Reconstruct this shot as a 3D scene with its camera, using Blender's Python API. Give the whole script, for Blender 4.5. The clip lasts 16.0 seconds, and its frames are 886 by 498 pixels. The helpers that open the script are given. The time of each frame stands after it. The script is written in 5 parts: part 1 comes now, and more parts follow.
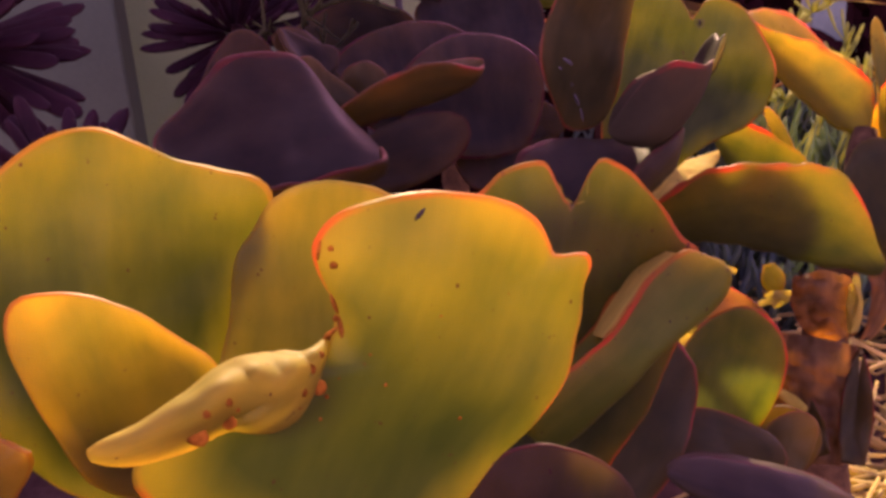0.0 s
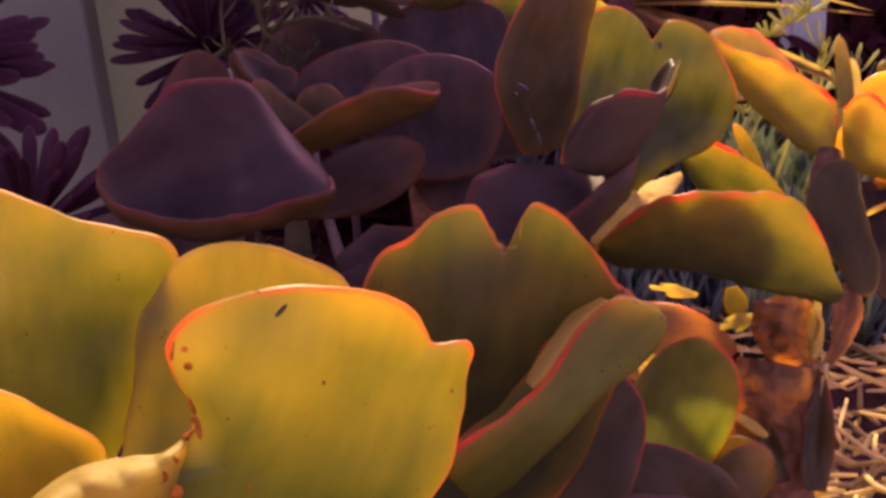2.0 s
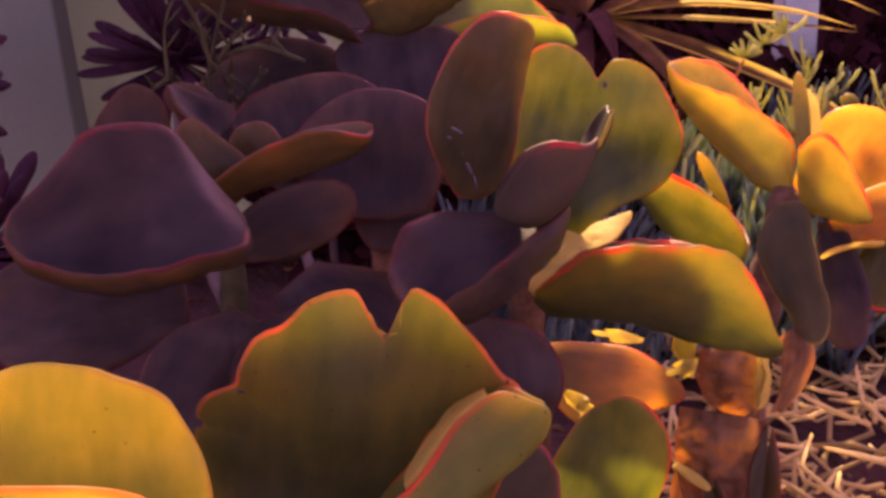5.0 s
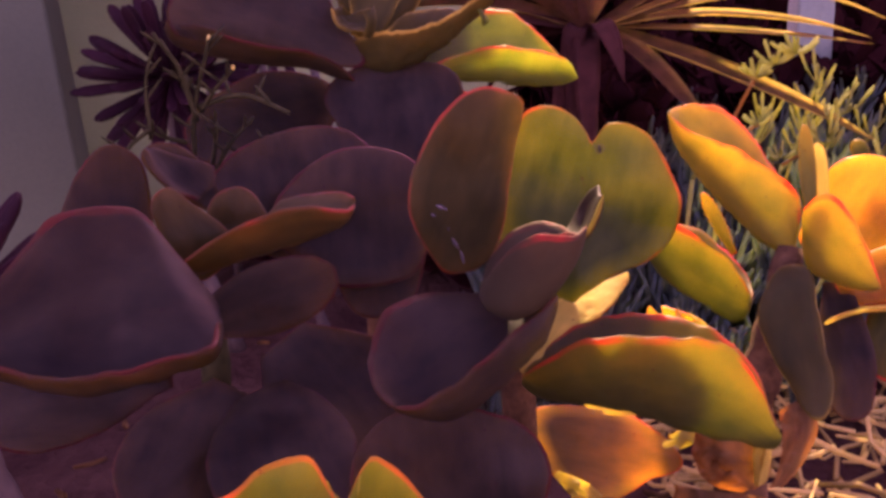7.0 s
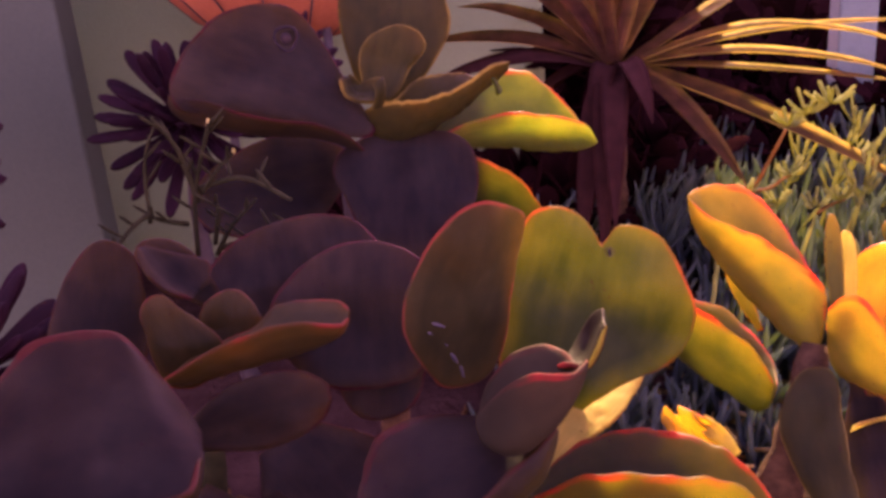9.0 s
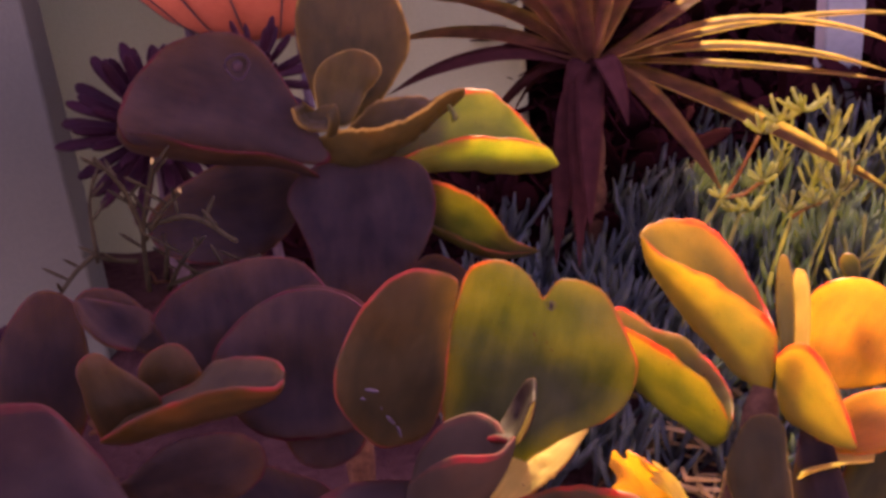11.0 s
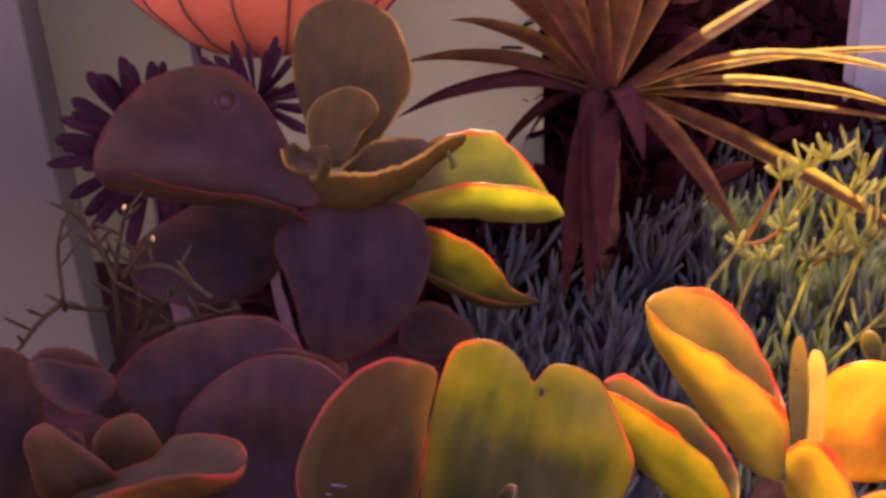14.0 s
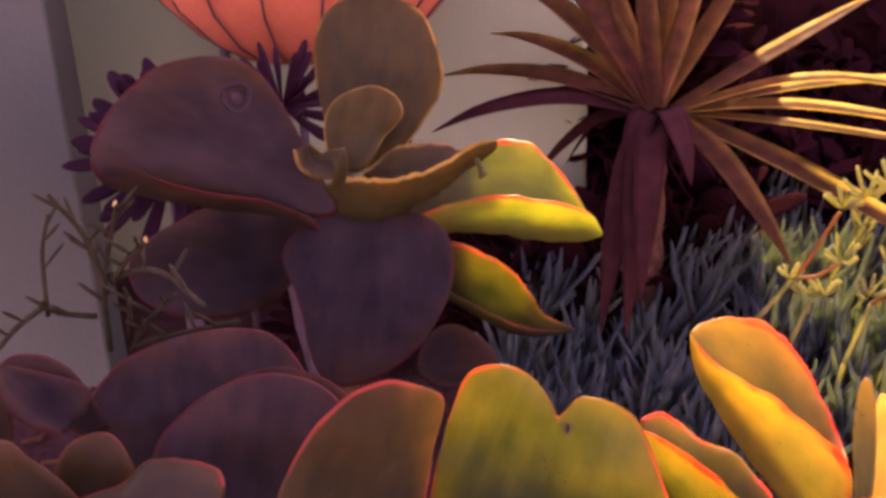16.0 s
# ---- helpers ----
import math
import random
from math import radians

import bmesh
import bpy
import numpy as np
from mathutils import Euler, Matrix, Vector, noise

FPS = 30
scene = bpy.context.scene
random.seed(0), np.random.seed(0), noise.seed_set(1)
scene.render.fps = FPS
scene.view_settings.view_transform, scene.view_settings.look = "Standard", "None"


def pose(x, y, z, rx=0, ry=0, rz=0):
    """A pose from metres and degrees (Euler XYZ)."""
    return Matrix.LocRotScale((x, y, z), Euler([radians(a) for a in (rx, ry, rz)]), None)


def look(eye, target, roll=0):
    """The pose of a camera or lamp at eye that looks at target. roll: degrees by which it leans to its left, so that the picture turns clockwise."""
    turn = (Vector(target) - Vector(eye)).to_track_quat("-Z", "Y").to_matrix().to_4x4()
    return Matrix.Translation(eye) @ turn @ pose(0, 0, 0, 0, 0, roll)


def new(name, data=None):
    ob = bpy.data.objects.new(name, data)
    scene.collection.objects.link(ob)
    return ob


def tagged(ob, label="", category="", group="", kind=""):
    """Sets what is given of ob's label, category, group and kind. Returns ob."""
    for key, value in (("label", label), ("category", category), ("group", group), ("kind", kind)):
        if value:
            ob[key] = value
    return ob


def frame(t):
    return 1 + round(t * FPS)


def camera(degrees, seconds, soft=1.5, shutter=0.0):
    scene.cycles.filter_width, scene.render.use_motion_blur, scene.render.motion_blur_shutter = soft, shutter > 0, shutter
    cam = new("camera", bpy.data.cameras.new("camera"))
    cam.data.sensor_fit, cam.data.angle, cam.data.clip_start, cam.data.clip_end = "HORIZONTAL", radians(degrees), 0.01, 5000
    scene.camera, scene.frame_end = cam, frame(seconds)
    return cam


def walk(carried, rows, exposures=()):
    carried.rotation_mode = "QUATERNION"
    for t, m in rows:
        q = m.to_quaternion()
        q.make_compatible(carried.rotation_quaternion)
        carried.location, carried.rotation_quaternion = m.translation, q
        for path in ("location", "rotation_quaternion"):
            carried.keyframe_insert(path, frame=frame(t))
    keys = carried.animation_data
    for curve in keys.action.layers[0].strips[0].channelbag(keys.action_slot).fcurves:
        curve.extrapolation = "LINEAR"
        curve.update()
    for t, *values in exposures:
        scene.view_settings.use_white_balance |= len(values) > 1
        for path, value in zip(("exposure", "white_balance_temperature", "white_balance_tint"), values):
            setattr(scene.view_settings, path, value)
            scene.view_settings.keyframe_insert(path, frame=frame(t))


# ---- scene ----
cam = camera(45.0, 16.0, soft=3.4)
METRES, EYE, TILT, LEAN, TURN = 0.42, 0.51, -20.0, 4.0, 0.0
ROWS = [
    (0.0, 0.0, 0.0, 0.0, -0.0, 0.0, -0.0),
    (0.5, 0.0111, 0.0042, 0.0052, -0.11, 0.06, 0.07),
    (1.0, 0.0214, 0.0073, 0.0135, -0.28, 0.01, 0.14),
    (1.5, 0.0341, 0.0115, 0.0251, -0.4, -0.05, 0.17),
    (2.0, 0.0496, 0.0177, 0.038, -0.43, -0.09, 0.07),
    (2.5, 0.0658, 0.0243, 0.051, -0.44, -0.12, -0.07),
    (3.0, 0.0845, 0.0291, 0.064, -0.36, -0.17, -0.08),
    (3.5, 0.1035, 0.0339, 0.0725, -0.14, -0.16, -0.13),
    (4.0, 0.1203, 0.0409, 0.0794, -0.04, -0.11, -0.36),
    (6.5, 0.1817, 0.1004, 0.2077, 0.21, -1.99, -0.56),
    (7.0, 0.188, 0.1197, 0.2503, 0.91, -2.3, -0.54),
    (7.5, 0.1967, 0.1401, 0.2931, 1.58, -2.33, -0.76),
    (8.0, 0.2039, 0.1603, 0.333, 1.96, -2.18, -0.98),
    (8.5, 0.218, 0.1807, 0.3649, 2.58, -2.41, -0.86),
    (9.0, 0.2365, 0.1931, 0.3979, 3.15, -2.87, -0.63),
    (9.5, 0.2598, 0.2058, 0.4288, 3.48, -3.55, -0.36),
    (10.0, 0.2799, 0.2116, 0.4628, 3.41, -4.14, -0.27),
    (12.5, 0.3456, 0.2644, 0.5821, 3.69, -6.01, -0.67),
    (13.0, 0.3456, 0.2841, 0.5978, 3.93, -5.87, -1.21),
    (13.5, 0.3468, 0.3101, 0.6054, 4.24, -5.69, -1.68),
    (14.0, 0.3469, 0.3447, 0.6014, 4.63, -5.36, -2.36),
    (14.5, 0.3487, 0.3839, 0.5911, 5.23, -4.93, -3.24),
    (15.0, 0.3526, 0.419, 0.5809, 5.85, -4.17, -4.08),
    (15.5, 0.3573, 0.4589, 0.5731, 6.57, -3.82, -4.39),
    (16.0, 0.3604, 0.4966, 0.568, 7.01, -3.86, -4.37),
]
walk(cam, [(t, pose(0, 0, EYE, TILT, LEAN, TURN) @ pose(METRES * x, METRES * y, METRES * z, 90 + pitch, roll, yaw)) for t, x, y, z, yaw, pitch, roll in ROWS],
     exposures=[(0.0, 2.96, 6500, 39), (4.0, 3.24, 6500, 49), (7.0, 3.29, 6520, 50), (10.0, 3.29, 6600, 50), (12.5, 3.37, 6750, 43), (16.0, 3.55, 6800, 43)])

# ---- light: a low evening sun past the end of the wall, and a mauve sky ----
SUN_AZ, SUN_EL = 3.0, 29.0
to_sun = Vector((math.sin(radians(SUN_AZ)) * math.cos(radians(SUN_EL)), math.cos(radians(SUN_AZ)) * math.cos(radians(SUN_EL)), math.sin(radians(SUN_EL))))
world = bpy.data.worlds.new("evening_sky")
scene.world = world
world.use_nodes = True
wn, wl = world.node_tree.nodes, world.node_tree.links
sky = wn.new("ShaderNodeTexSky")
sky.sky_type, sky.sun_disc = "NISHITA", False
sky.sun_elevation, sky.sun_rotation = radians(SUN_EL), radians(SUN_AZ)
dusk = wn.new("ShaderNodeMix")
dusk.data_type, dusk.blend_type = "RGBA", "MULTIPLY"
dusk.inputs[0].default_value = 1.0
dusk.inputs[7].default_value = (1.0, 0.46, 0.55, 1)
wl.new(sky.outputs[0], dusk.inputs[6])
wl.new(dusk.outputs[2], wn["Background"].inputs[0])
wn["Background"].inputs[1].default_value = 0.15
sun_data = bpy.data.lights.new("sun", "SUN")
sun_data.energy, sun_data.angle, sun_data.color = 2.8, radians(0.6), (1.0, 0.79, 0.40)
sun = new("sun", sun_data)
sun.matrix_world = look((0, 0, 5), Vector((0, 0, 5)) - to_sun)


# ---- materials ----
def material(name):
    m = bpy.data.materials.new(name)
    m.use_nodes = True
    n, l = m.node_tree.nodes, m.node_tree.links
    return m, n, l, n["Principled BSDF"], n["Material Output"]


def texture(n, l, kind, scale, detail=4.0, coords="Object"):
    c = n.new("ShaderNodeTexCoord")
    x = n.new(kind)
    x.inputs["Scale"].default_value = scale
    if "Detail" in x.inputs:
        x.inputs["Detail"].default_value = detail
    l.new(c.outputs[coords], x.inputs["Vector"])
    return x


def ramp(n, l, source, stops):
    r = n.new("ShaderNodeValToRGB")
    r.color_ramp.elements[0].position, r.color_ramp.elements[0].color = stops[0][0], (*stops[0][1], 1)
    r.color_ramp.elements[1].position, r.color_ramp.elements[1].color = stops[-1][0], (*stops[-1][1], 1)
    for p, c in stops[1:-1]:
        r.color_ramp.elements.new(p).color = (*c, 1)
    l.new(source, r.inputs[0])
    return r.outputs[0]


def mixed(n, l, fac, a, b, blend="MIX"):
    x = n.new("ShaderNodeMix")
    x.data_type, x.blend_type = "RGBA", blend
    for slot, value in ((0, fac), (6, a), (7, b)):
        if isinstance(value, (float, int)):
            x.inputs[slot].default_value = value
        elif isinstance(value, tuple):
            x.inputs[slot].default_value = (*value, 1)
        else:
            l.new(value, x.inputs[slot])
    return x.outputs[2]


def bump(n, l, height, shader, strength=0.3, distance=0.001):
    b = n.new("ShaderNodeBump")
    b.inputs["Strength"].default_value, b.inputs["Distance"].default_value = strength, distance
    l.new(height, b.inputs["Height"])
    l.new(b.outputs[0], shader.inputs["Normal"])


def leaf_material(name, low, high, glow, core, rim, thin=0.5, rough=0.40, rim_at=0.988, gloss=0.13):
    """A waxy leaf that lets light through: fleshy and greener at its foot (core), thin and golden at its tip (glow), with a pigmented margin,
    lengthwise mottling and small corky specks."""
    m, n, l, p, out = material(name)
    place = n.new("ShaderNodeAttribute")
    place.attribute_name = "grain"
    big = texture(n, l, "ShaderNodeTexNoise", 26.0, 4.0)
    fine = texture(n, l, "ShaderNodeTexNoise", 300.0, 6.0)
    streak = n.new("ShaderNodeTexNoise")
    streak.inputs["Scale"].default_value, streak.inputs["Detail"].default_value = 1.0, 6.0
    l.new(place.outputs["Vector"], streak.inputs["Vector"])
    tone = mixed(n, l, 0.30, big.outputs[0], streak.outputs[0])
    body = ramp(n, l, tone, [(0.34, low), (0.66, high)])
    info = n.new("ShaderNodeObjectInfo")
    hue = n.new("ShaderNodeHueSaturation")
    span = n.new("ShaderNodeMapRange")
    span.inputs[3].default_value, span.inputs[4].default_value = 0.75, 1.2
    l.new(info.outputs["Random"], span.inputs[0])
    l.new(span.outputs[0], hue.inputs["Value"])
    l.new(body, hue.inputs["Color"])
    edge = n.new("ShaderNodeAttribute")
    edge.attribute_name = "margin"
    wander = n.new("ShaderNodeMath")
    wander.operation = "MULTIPLY_ADD"
    l.new(big.outputs[0], wander.inputs[0])
    wander.inputs[1].default_value = 0.05
    l.new(edge.outputs["Fac"], wander.inputs[2])
    patchy = texture(n, l, "ShaderNodeTexNoise", 34.0, 3.0)
    strong = ramp(n, l, patchy.outputs[0], [(0.40, (0.08, 0.08, 0.08)), (0.62, (1, 1, 1))])
    margin = mixed(n, l, 1.0, ramp(n, l, wander.outputs[0], [(rim_at, (0, 0, 0)), (1.03, (1, 1, 1))]), strong, "MULTIPLY")
    spots = texture(n, l, "ShaderNodeTexNoise", 420.0, 2.0)
    specks = ramp(n, l, spots.outputs[0], [(0.72, (0, 0, 0)), (0.76, (1, 1, 1))])
    blotch = texture(n, l, "ShaderNodeTexNoise", 55.0, 5.0)
    worn = ramp(n, l, blotch.outputs[0], [(0.60, (0, 0, 0)), (0.80, (0.5, 0.5, 0.5))])
    skin = mixed(n, l, worn, hue.outputs[0], tuple(c * 1.6 for c in high))
    skin = mixed(n, l, margin, skin, tuple(c * 0.6 for c in rim))
    skin = mixed(n, l, specks, skin, (0.10, 0.04, 0.02))
    reach = n.new("ShaderNodeAttribute")
    reach.attribute_name = "reach"
    shift = n.new("ShaderNodeMath")
    shift.operation = "MULTIPLY_ADD"
    l.new(tone, shift.inputs[0])
    shift.inputs[1].default_value = 0.4
    l.new(reach.outputs["Fac"], shift.inputs[2])
    fleshy = ramp(n, l, shift.outputs[0], [(0.20, core), (0.72, tuple(a * 0.66 + b * 0.34 for a, b in zip(core, glow))), (1.14, glow)])
    light = mixed(n, l, ramp(n, l, edge.outputs["Fac"], [(0.70, (0, 0, 0)), (0.97, (0.9, 0.9, 0.9))]), fleshy, tuple(min(1, c * k) for c, k in zip(glow, (1.28, 1.18, 1.1))))
    mottle = texture(n, l, "ShaderNodeTexNoise", 48.0, 7.0)
    light = mixed(n, l, 1.0, light, ramp(n, l, mixed(n, l, 0.4, mottle.outputs[0], streak.outputs[0]), [(0.36, (0.66, 0.76, 0.62)), (0.62, (1.14, 1.10, 1.0))]), "MULTIPLY")
    light = mixed(n, l, margin, light, tuple(min(1, c * 1.5) for c in rim))
    light = mixed(n, l, specks, light, (0.12, 0.04, 0.02))
    l.new(skin, p.inputs["Base Color"])
    p.inputs["Specular IOR Level"].default_value = gloss
    l.new(ramp(n, l, blotch.outputs[0], [(0.3, (rough - 0.08,) * 3), (0.7, (rough + 0.18,) * 3)]), p.inputs["Roughness"])
    bump(n, l, mixed(n, l, 0.5, fine.outputs[0], streak.outputs[0]), p, 0.35, 0.0009)
    t = n.new("ShaderNodeBsdfTranslucent")
    l.new(light, t.inputs[0])
    mix = n.new("ShaderNodeMixShader")
    mix.inputs[0].default_value = thin
    l.new(p.outputs[0], mix.inputs[1])
    l.new(t.outputs[0], mix.inputs[2])
    l.new(mix.outputs[0], out.inputs[0])
    return m


def plain_material(name, low, high, scale, rough, relief=0.4, fine=120.0, depth=0.002, gloss=0.5):
    m, n, l, p, out = material(name)
    big = texture(n, l, "ShaderNodeTexNoise", scale, 6.0)
    small = texture(n, l, "ShaderNodeTexNoise", fine, 8.0)
    tone = mixed(n, l, 0.35, big.outputs[0], small.outputs[0])
    l.new(ramp(n, l, tone, [(0.35, low), (0.65, high)]), p.inputs["Base Color"])
    p.inputs["Roughness"].default_value = rough
    p.inputs["Specular IOR Level"].default_value = gloss
    bump(n, l, small.outputs[0], p, relief, depth)
    return m


RED = (0.60, 0.09, 0.025)
GREEN = leaf_material("waxy_green_leaf", (0.036, 0.040, 0.012), (0.062, 0.066, 0.018), (0.40, 0.37, 0.018), (0.058, 0.10, 0.010), RED, 0.58)
FERN = leaf_material("deep_green_leaf", (0.032, 0.036, 0.010), (0.056, 0.060, 0.016), (0.33, 0.315, 0.017), (0.040, 0.070, 0.007), (0.36, 0.20, 0.03), 0.58, 0.40, 0.996)
OLIVE = leaf_material("thick_olive_leaf", (0.028, 0.031, 0.014), (0.050, 0.053, 0.022), (0.36, 0.34, 0.018), (0.07, 0.09, 0.012), (0.46, 0.09, 0.028), 0.55, 0.40, 0.993)
SAGE = leaf_material("sage_green_leaf", (0.062, 0.068, 0.018), (0.095, 0.10, 0.026), (0.45, 0.38, 0.035), (0.16, 0.16, 0.035), (0.28, 0.17, 0.03), 0.5, 0.40, 0.997)
HONEY = leaf_material("honey_leaf", (0.075, 0.062, 0.016), (0.11, 0.09, 0.024), (0.62, 0.49, 0.012), (0.13, 0.11, 0.008), (0.34, 0.15, 0.02), 0.6, 0.40, 0.997)
MOSS = leaf_material("mossy_green_leaf", (0.024, 0.030, 0.013), (0.044, 0.050, 0.020), (0.25, 0.255, 0.014), (0.024, 0.040, 0.008), (0.46, 0.13, 0.03), 0.55, 0.40, 0.998)
# Skin lightened in place of the sun that the notched leaf blocks.
CELADON = leaf_material("sun_lightened_leaf", (0.052, 0.074, 0.011), (0.088, 0.112, 0.017), (0.56, 0.46, 0.035), (0.26, 0.23, 0.035), RED, 0.5)
BACKED = leaf_material("pale_leaf_underside", (0.085, 0.06, 0.042), (0.13, 0.095, 0.065), (0.46, 0.34, 0.04), (0.2, 0.15, 0.03), (0.40, 0.08, 0.04), 0.4)
GOLD = leaf_material("waxy_golden_leaf", (0.085, 0.07, 0.018), (0.13, 0.105, 0.028), (0.55, 0.45, 0.012), (0.30, 0.29, 0.010), RED, 0.62)
AMBER = leaf_material("waxy_amber_leaf", (0.10, 0.06, 0.02), (0.15, 0.09, 0.03), (0.92, 0.58, 0.01), (0.66, 0.41, 0.01), RED, 0.62)
# Near-black leaf skin: the shade of the rosettes is put into its colour.
SHADY = leaf_material("shade_darkened_leaf", (0.012, 0.009, 0.0095), (0.035, 0.028, 0.023), (0.40, 0.31, 0.03), (0.18, 0.16, 0.02), (0.13, 0.032, 0.022), 0.35, 0.48, 0.992, 0.08)
BROWNED = leaf_material("withered_leaf", (0.038, 0.019, 0.008), (0.17, 0.10, 0.034), (0.56, 0.33, 0.08), (0.22, 0.11, 0.03), (0.25, 0.10, 0.05), 0.5, 0.65, 0.988, 0.2)
RUST = leaf_material("bronzed_leaf", (0.028, 0.027, 0.010), (0.050, 0.046, 0.017), (0.32, 0.22, 0.02), (0.16, 0.09, 0.02), (0.34, 0.06, 0.03), 0.4)
# Amber leaf; the shadow over its foot is painted as the dull core.
FOOT_SHADED = leaf_material("amber_leaf_with_shaded_foot", (0.060, 0.050, 0.030), (0.095, 0.078, 0.048), (1.0, 0.56, 0.01), (0.09, 0.06, 0.01), RED, 0.5)
DUSK = leaf_material("dull_bronze_green_leaf", (0.034, 0.034, 0.015), (0.056, 0.054, 0.024), (0.26, 0.20, 0.02), (0.09, 0.08, 0.02), (0.42, 0.09, 0.04), 0.4)
LIME = leaf_material("thin_lime_leaf", (0.036, 0.040, 0.014), (0.062, 0.066, 0.022), (0.50, 0.56, 0.02), (0.20, 0.22, 0.02), RED)
# Pale torn tissue; on some leaves its paleness stands for direct sun.
PALE = leaf_material("pale_torn_and_sunlit_leaf", (0.22, 0.18, 0.035), (0.42, 0.36, 0.075), (0.92, 0.74, 0.20), (0.72, 0.55, 0.13), (0.35, 0.14, 0.04), 0.5, 0.6, 0.97, 0.05)
BLACK = leaf_material("dark_purple_leaf", (0.014, 0.004, 0.008), (0.024, 0.007, 0.012), (0.10, 0.02, 0.02), (0.05, 0.01, 0.01), (0.03, 0.01, 0.012), 0.15, 0.55, 0.988, 0.1)
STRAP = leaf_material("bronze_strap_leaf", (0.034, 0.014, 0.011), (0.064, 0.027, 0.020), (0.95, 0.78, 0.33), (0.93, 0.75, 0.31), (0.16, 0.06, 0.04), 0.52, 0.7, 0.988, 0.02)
# Darker copy of STRAP for hanging and inner leaves; shade is in its colour.
STRAP_IN_SHADE = leaf_material("shaded_strap_leaf", (0.026, 0.010, 0.009), (0.050, 0.020, 0.016), (0.30, 0.16, 0.08), (0.26, 0.13, 0.07), (0.10, 0.03, 0.02), 0.2, 0.75, 0.988, 0.02)
CHALK = leaf_material("chalky_blue_leaf", (0.028, 0.048, 0.066), (0.066, 0.094, 0.104), (0.48, 0.56, 0.27), (0.40, 0.47, 0.25), (0.3, 0.3, 0.15), 0.38, 0.55)
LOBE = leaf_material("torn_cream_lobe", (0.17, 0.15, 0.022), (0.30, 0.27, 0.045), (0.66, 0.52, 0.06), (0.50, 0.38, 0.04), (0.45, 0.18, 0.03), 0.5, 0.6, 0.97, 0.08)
UMBER = leaf_material("dull_umber_leaf", (0.028, 0.027, 0.008), (0.050, 0.046, 0.013), (0.30, 0.24, 0.015), (0.11, 0.10, 0.012), (0.55, 0.42, 0.07), 0.42, 0.45, 0.980)
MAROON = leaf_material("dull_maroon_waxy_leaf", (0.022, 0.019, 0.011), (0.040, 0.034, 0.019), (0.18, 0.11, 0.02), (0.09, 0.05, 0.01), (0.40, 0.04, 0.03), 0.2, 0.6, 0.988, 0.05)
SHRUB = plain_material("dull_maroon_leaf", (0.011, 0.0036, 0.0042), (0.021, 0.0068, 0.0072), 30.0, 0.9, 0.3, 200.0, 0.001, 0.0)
STALK = leaf_material("pale_stalk", (0.15, 0.18, 0.05), (0.24, 0.28, 0.085), (0.66, 0.64, 0.16), (0.62, 0.60, 0.15), (0.4, 0.36, 0.15), 0.42, 0.6)
TWIG = plain_material("grey_green_twig", (0.018, 0.019, 0.008), (0.036, 0.035, 0.014), 60.0, 0.85, 0.4, 120.0, 0.002, 0.05)
JOINT = leaf_material("rusty_stalk", (0.15, 0.07, 0.02), (0.26, 0.13, 0.04), (0.5, 0.29, 0.08), (0.46, 0.26, 0.07), (0.4, 0.12, 0.05), 0.4, 0.6)
BUD = leaf_material("pale_yellow_bud", (0.38, 0.36, 0.12), (0.58, 0.54, 0.2), (0.9, 0.8, 0.3), (0.9, 0.8, 0.3), (0.6, 0.5, 0.15), 0.5)
STRAW = leaf_material("dry_straw", (0.34, 0.27, 0.09), (0.54, 0.43, 0.17), (0.85, 0.66, 0.22), (0.85, 0.66, 0.22), (0.5, 0.4, 0.1), 0.4, 0.8)
BARK = plain_material("succulent_stem_bark", (0.04, 0.022, 0.011), (0.11, 0.062, 0.028), 70.0, 0.85, 0.7, 300.0, 0.002, 0.08)
SOIL = plain_material("dark_soil", (0.030, 0.014, 0.012), (0.070, 0.038, 0.028), 9.0, 1.0, 1.0, 90.0, 0.01, 0.05)
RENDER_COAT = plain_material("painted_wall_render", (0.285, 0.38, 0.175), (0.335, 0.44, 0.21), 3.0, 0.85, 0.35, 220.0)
# Darker than RENDER_COAT: the screen's deeper shade is put into this colour.
SHADED_COAT = plain_material("shade_darkened_wall_render", (0.047, 0.067, 0.039), (0.064, 0.086, 0.050), 3.0, 0.85, 0.35, 220.0)
CLAY = plain_material("terracotta", (0.38, 0.105, 0.035), (0.48, 0.15, 0.05), 12.0, 0.8, 0.3, 160.0)
POST_PAINT = plain_material("grey_green_post_paint", (0.12, 0.17, 0.14), (0.18, 0.24, 0.20), 5.0, 0.7)
IRON = plain_material("dark_iron", (0.03, 0.022, 0.022), (0.06, 0.045, 0.04), 40.0, 0.6)
BLOOM = plain_material("dusty_bloom", (0.045, 0.04, 0.042), (0.08, 0.07, 0.072), 200.0, 0.8)
PIT = plain_material("dark_pit", (0.012, 0.006, 0.006), (0.03, 0.014, 0.012), 200.0, 0.9)
SCAR = plain_material("corky_scar", (0.075, 0.022, 0.003), (0.40, 0.15, 0.018), 260.0, 0.9, 0.6, 700.0, 0.001, 0.0)


# ---- builders ----
def thing(name, at, label, category, group="", kind=""):
    ob = new(name)
    ob.location = at
    ob.empty_display_size = 0.02
    return tagged(ob, label, category, group, kind)


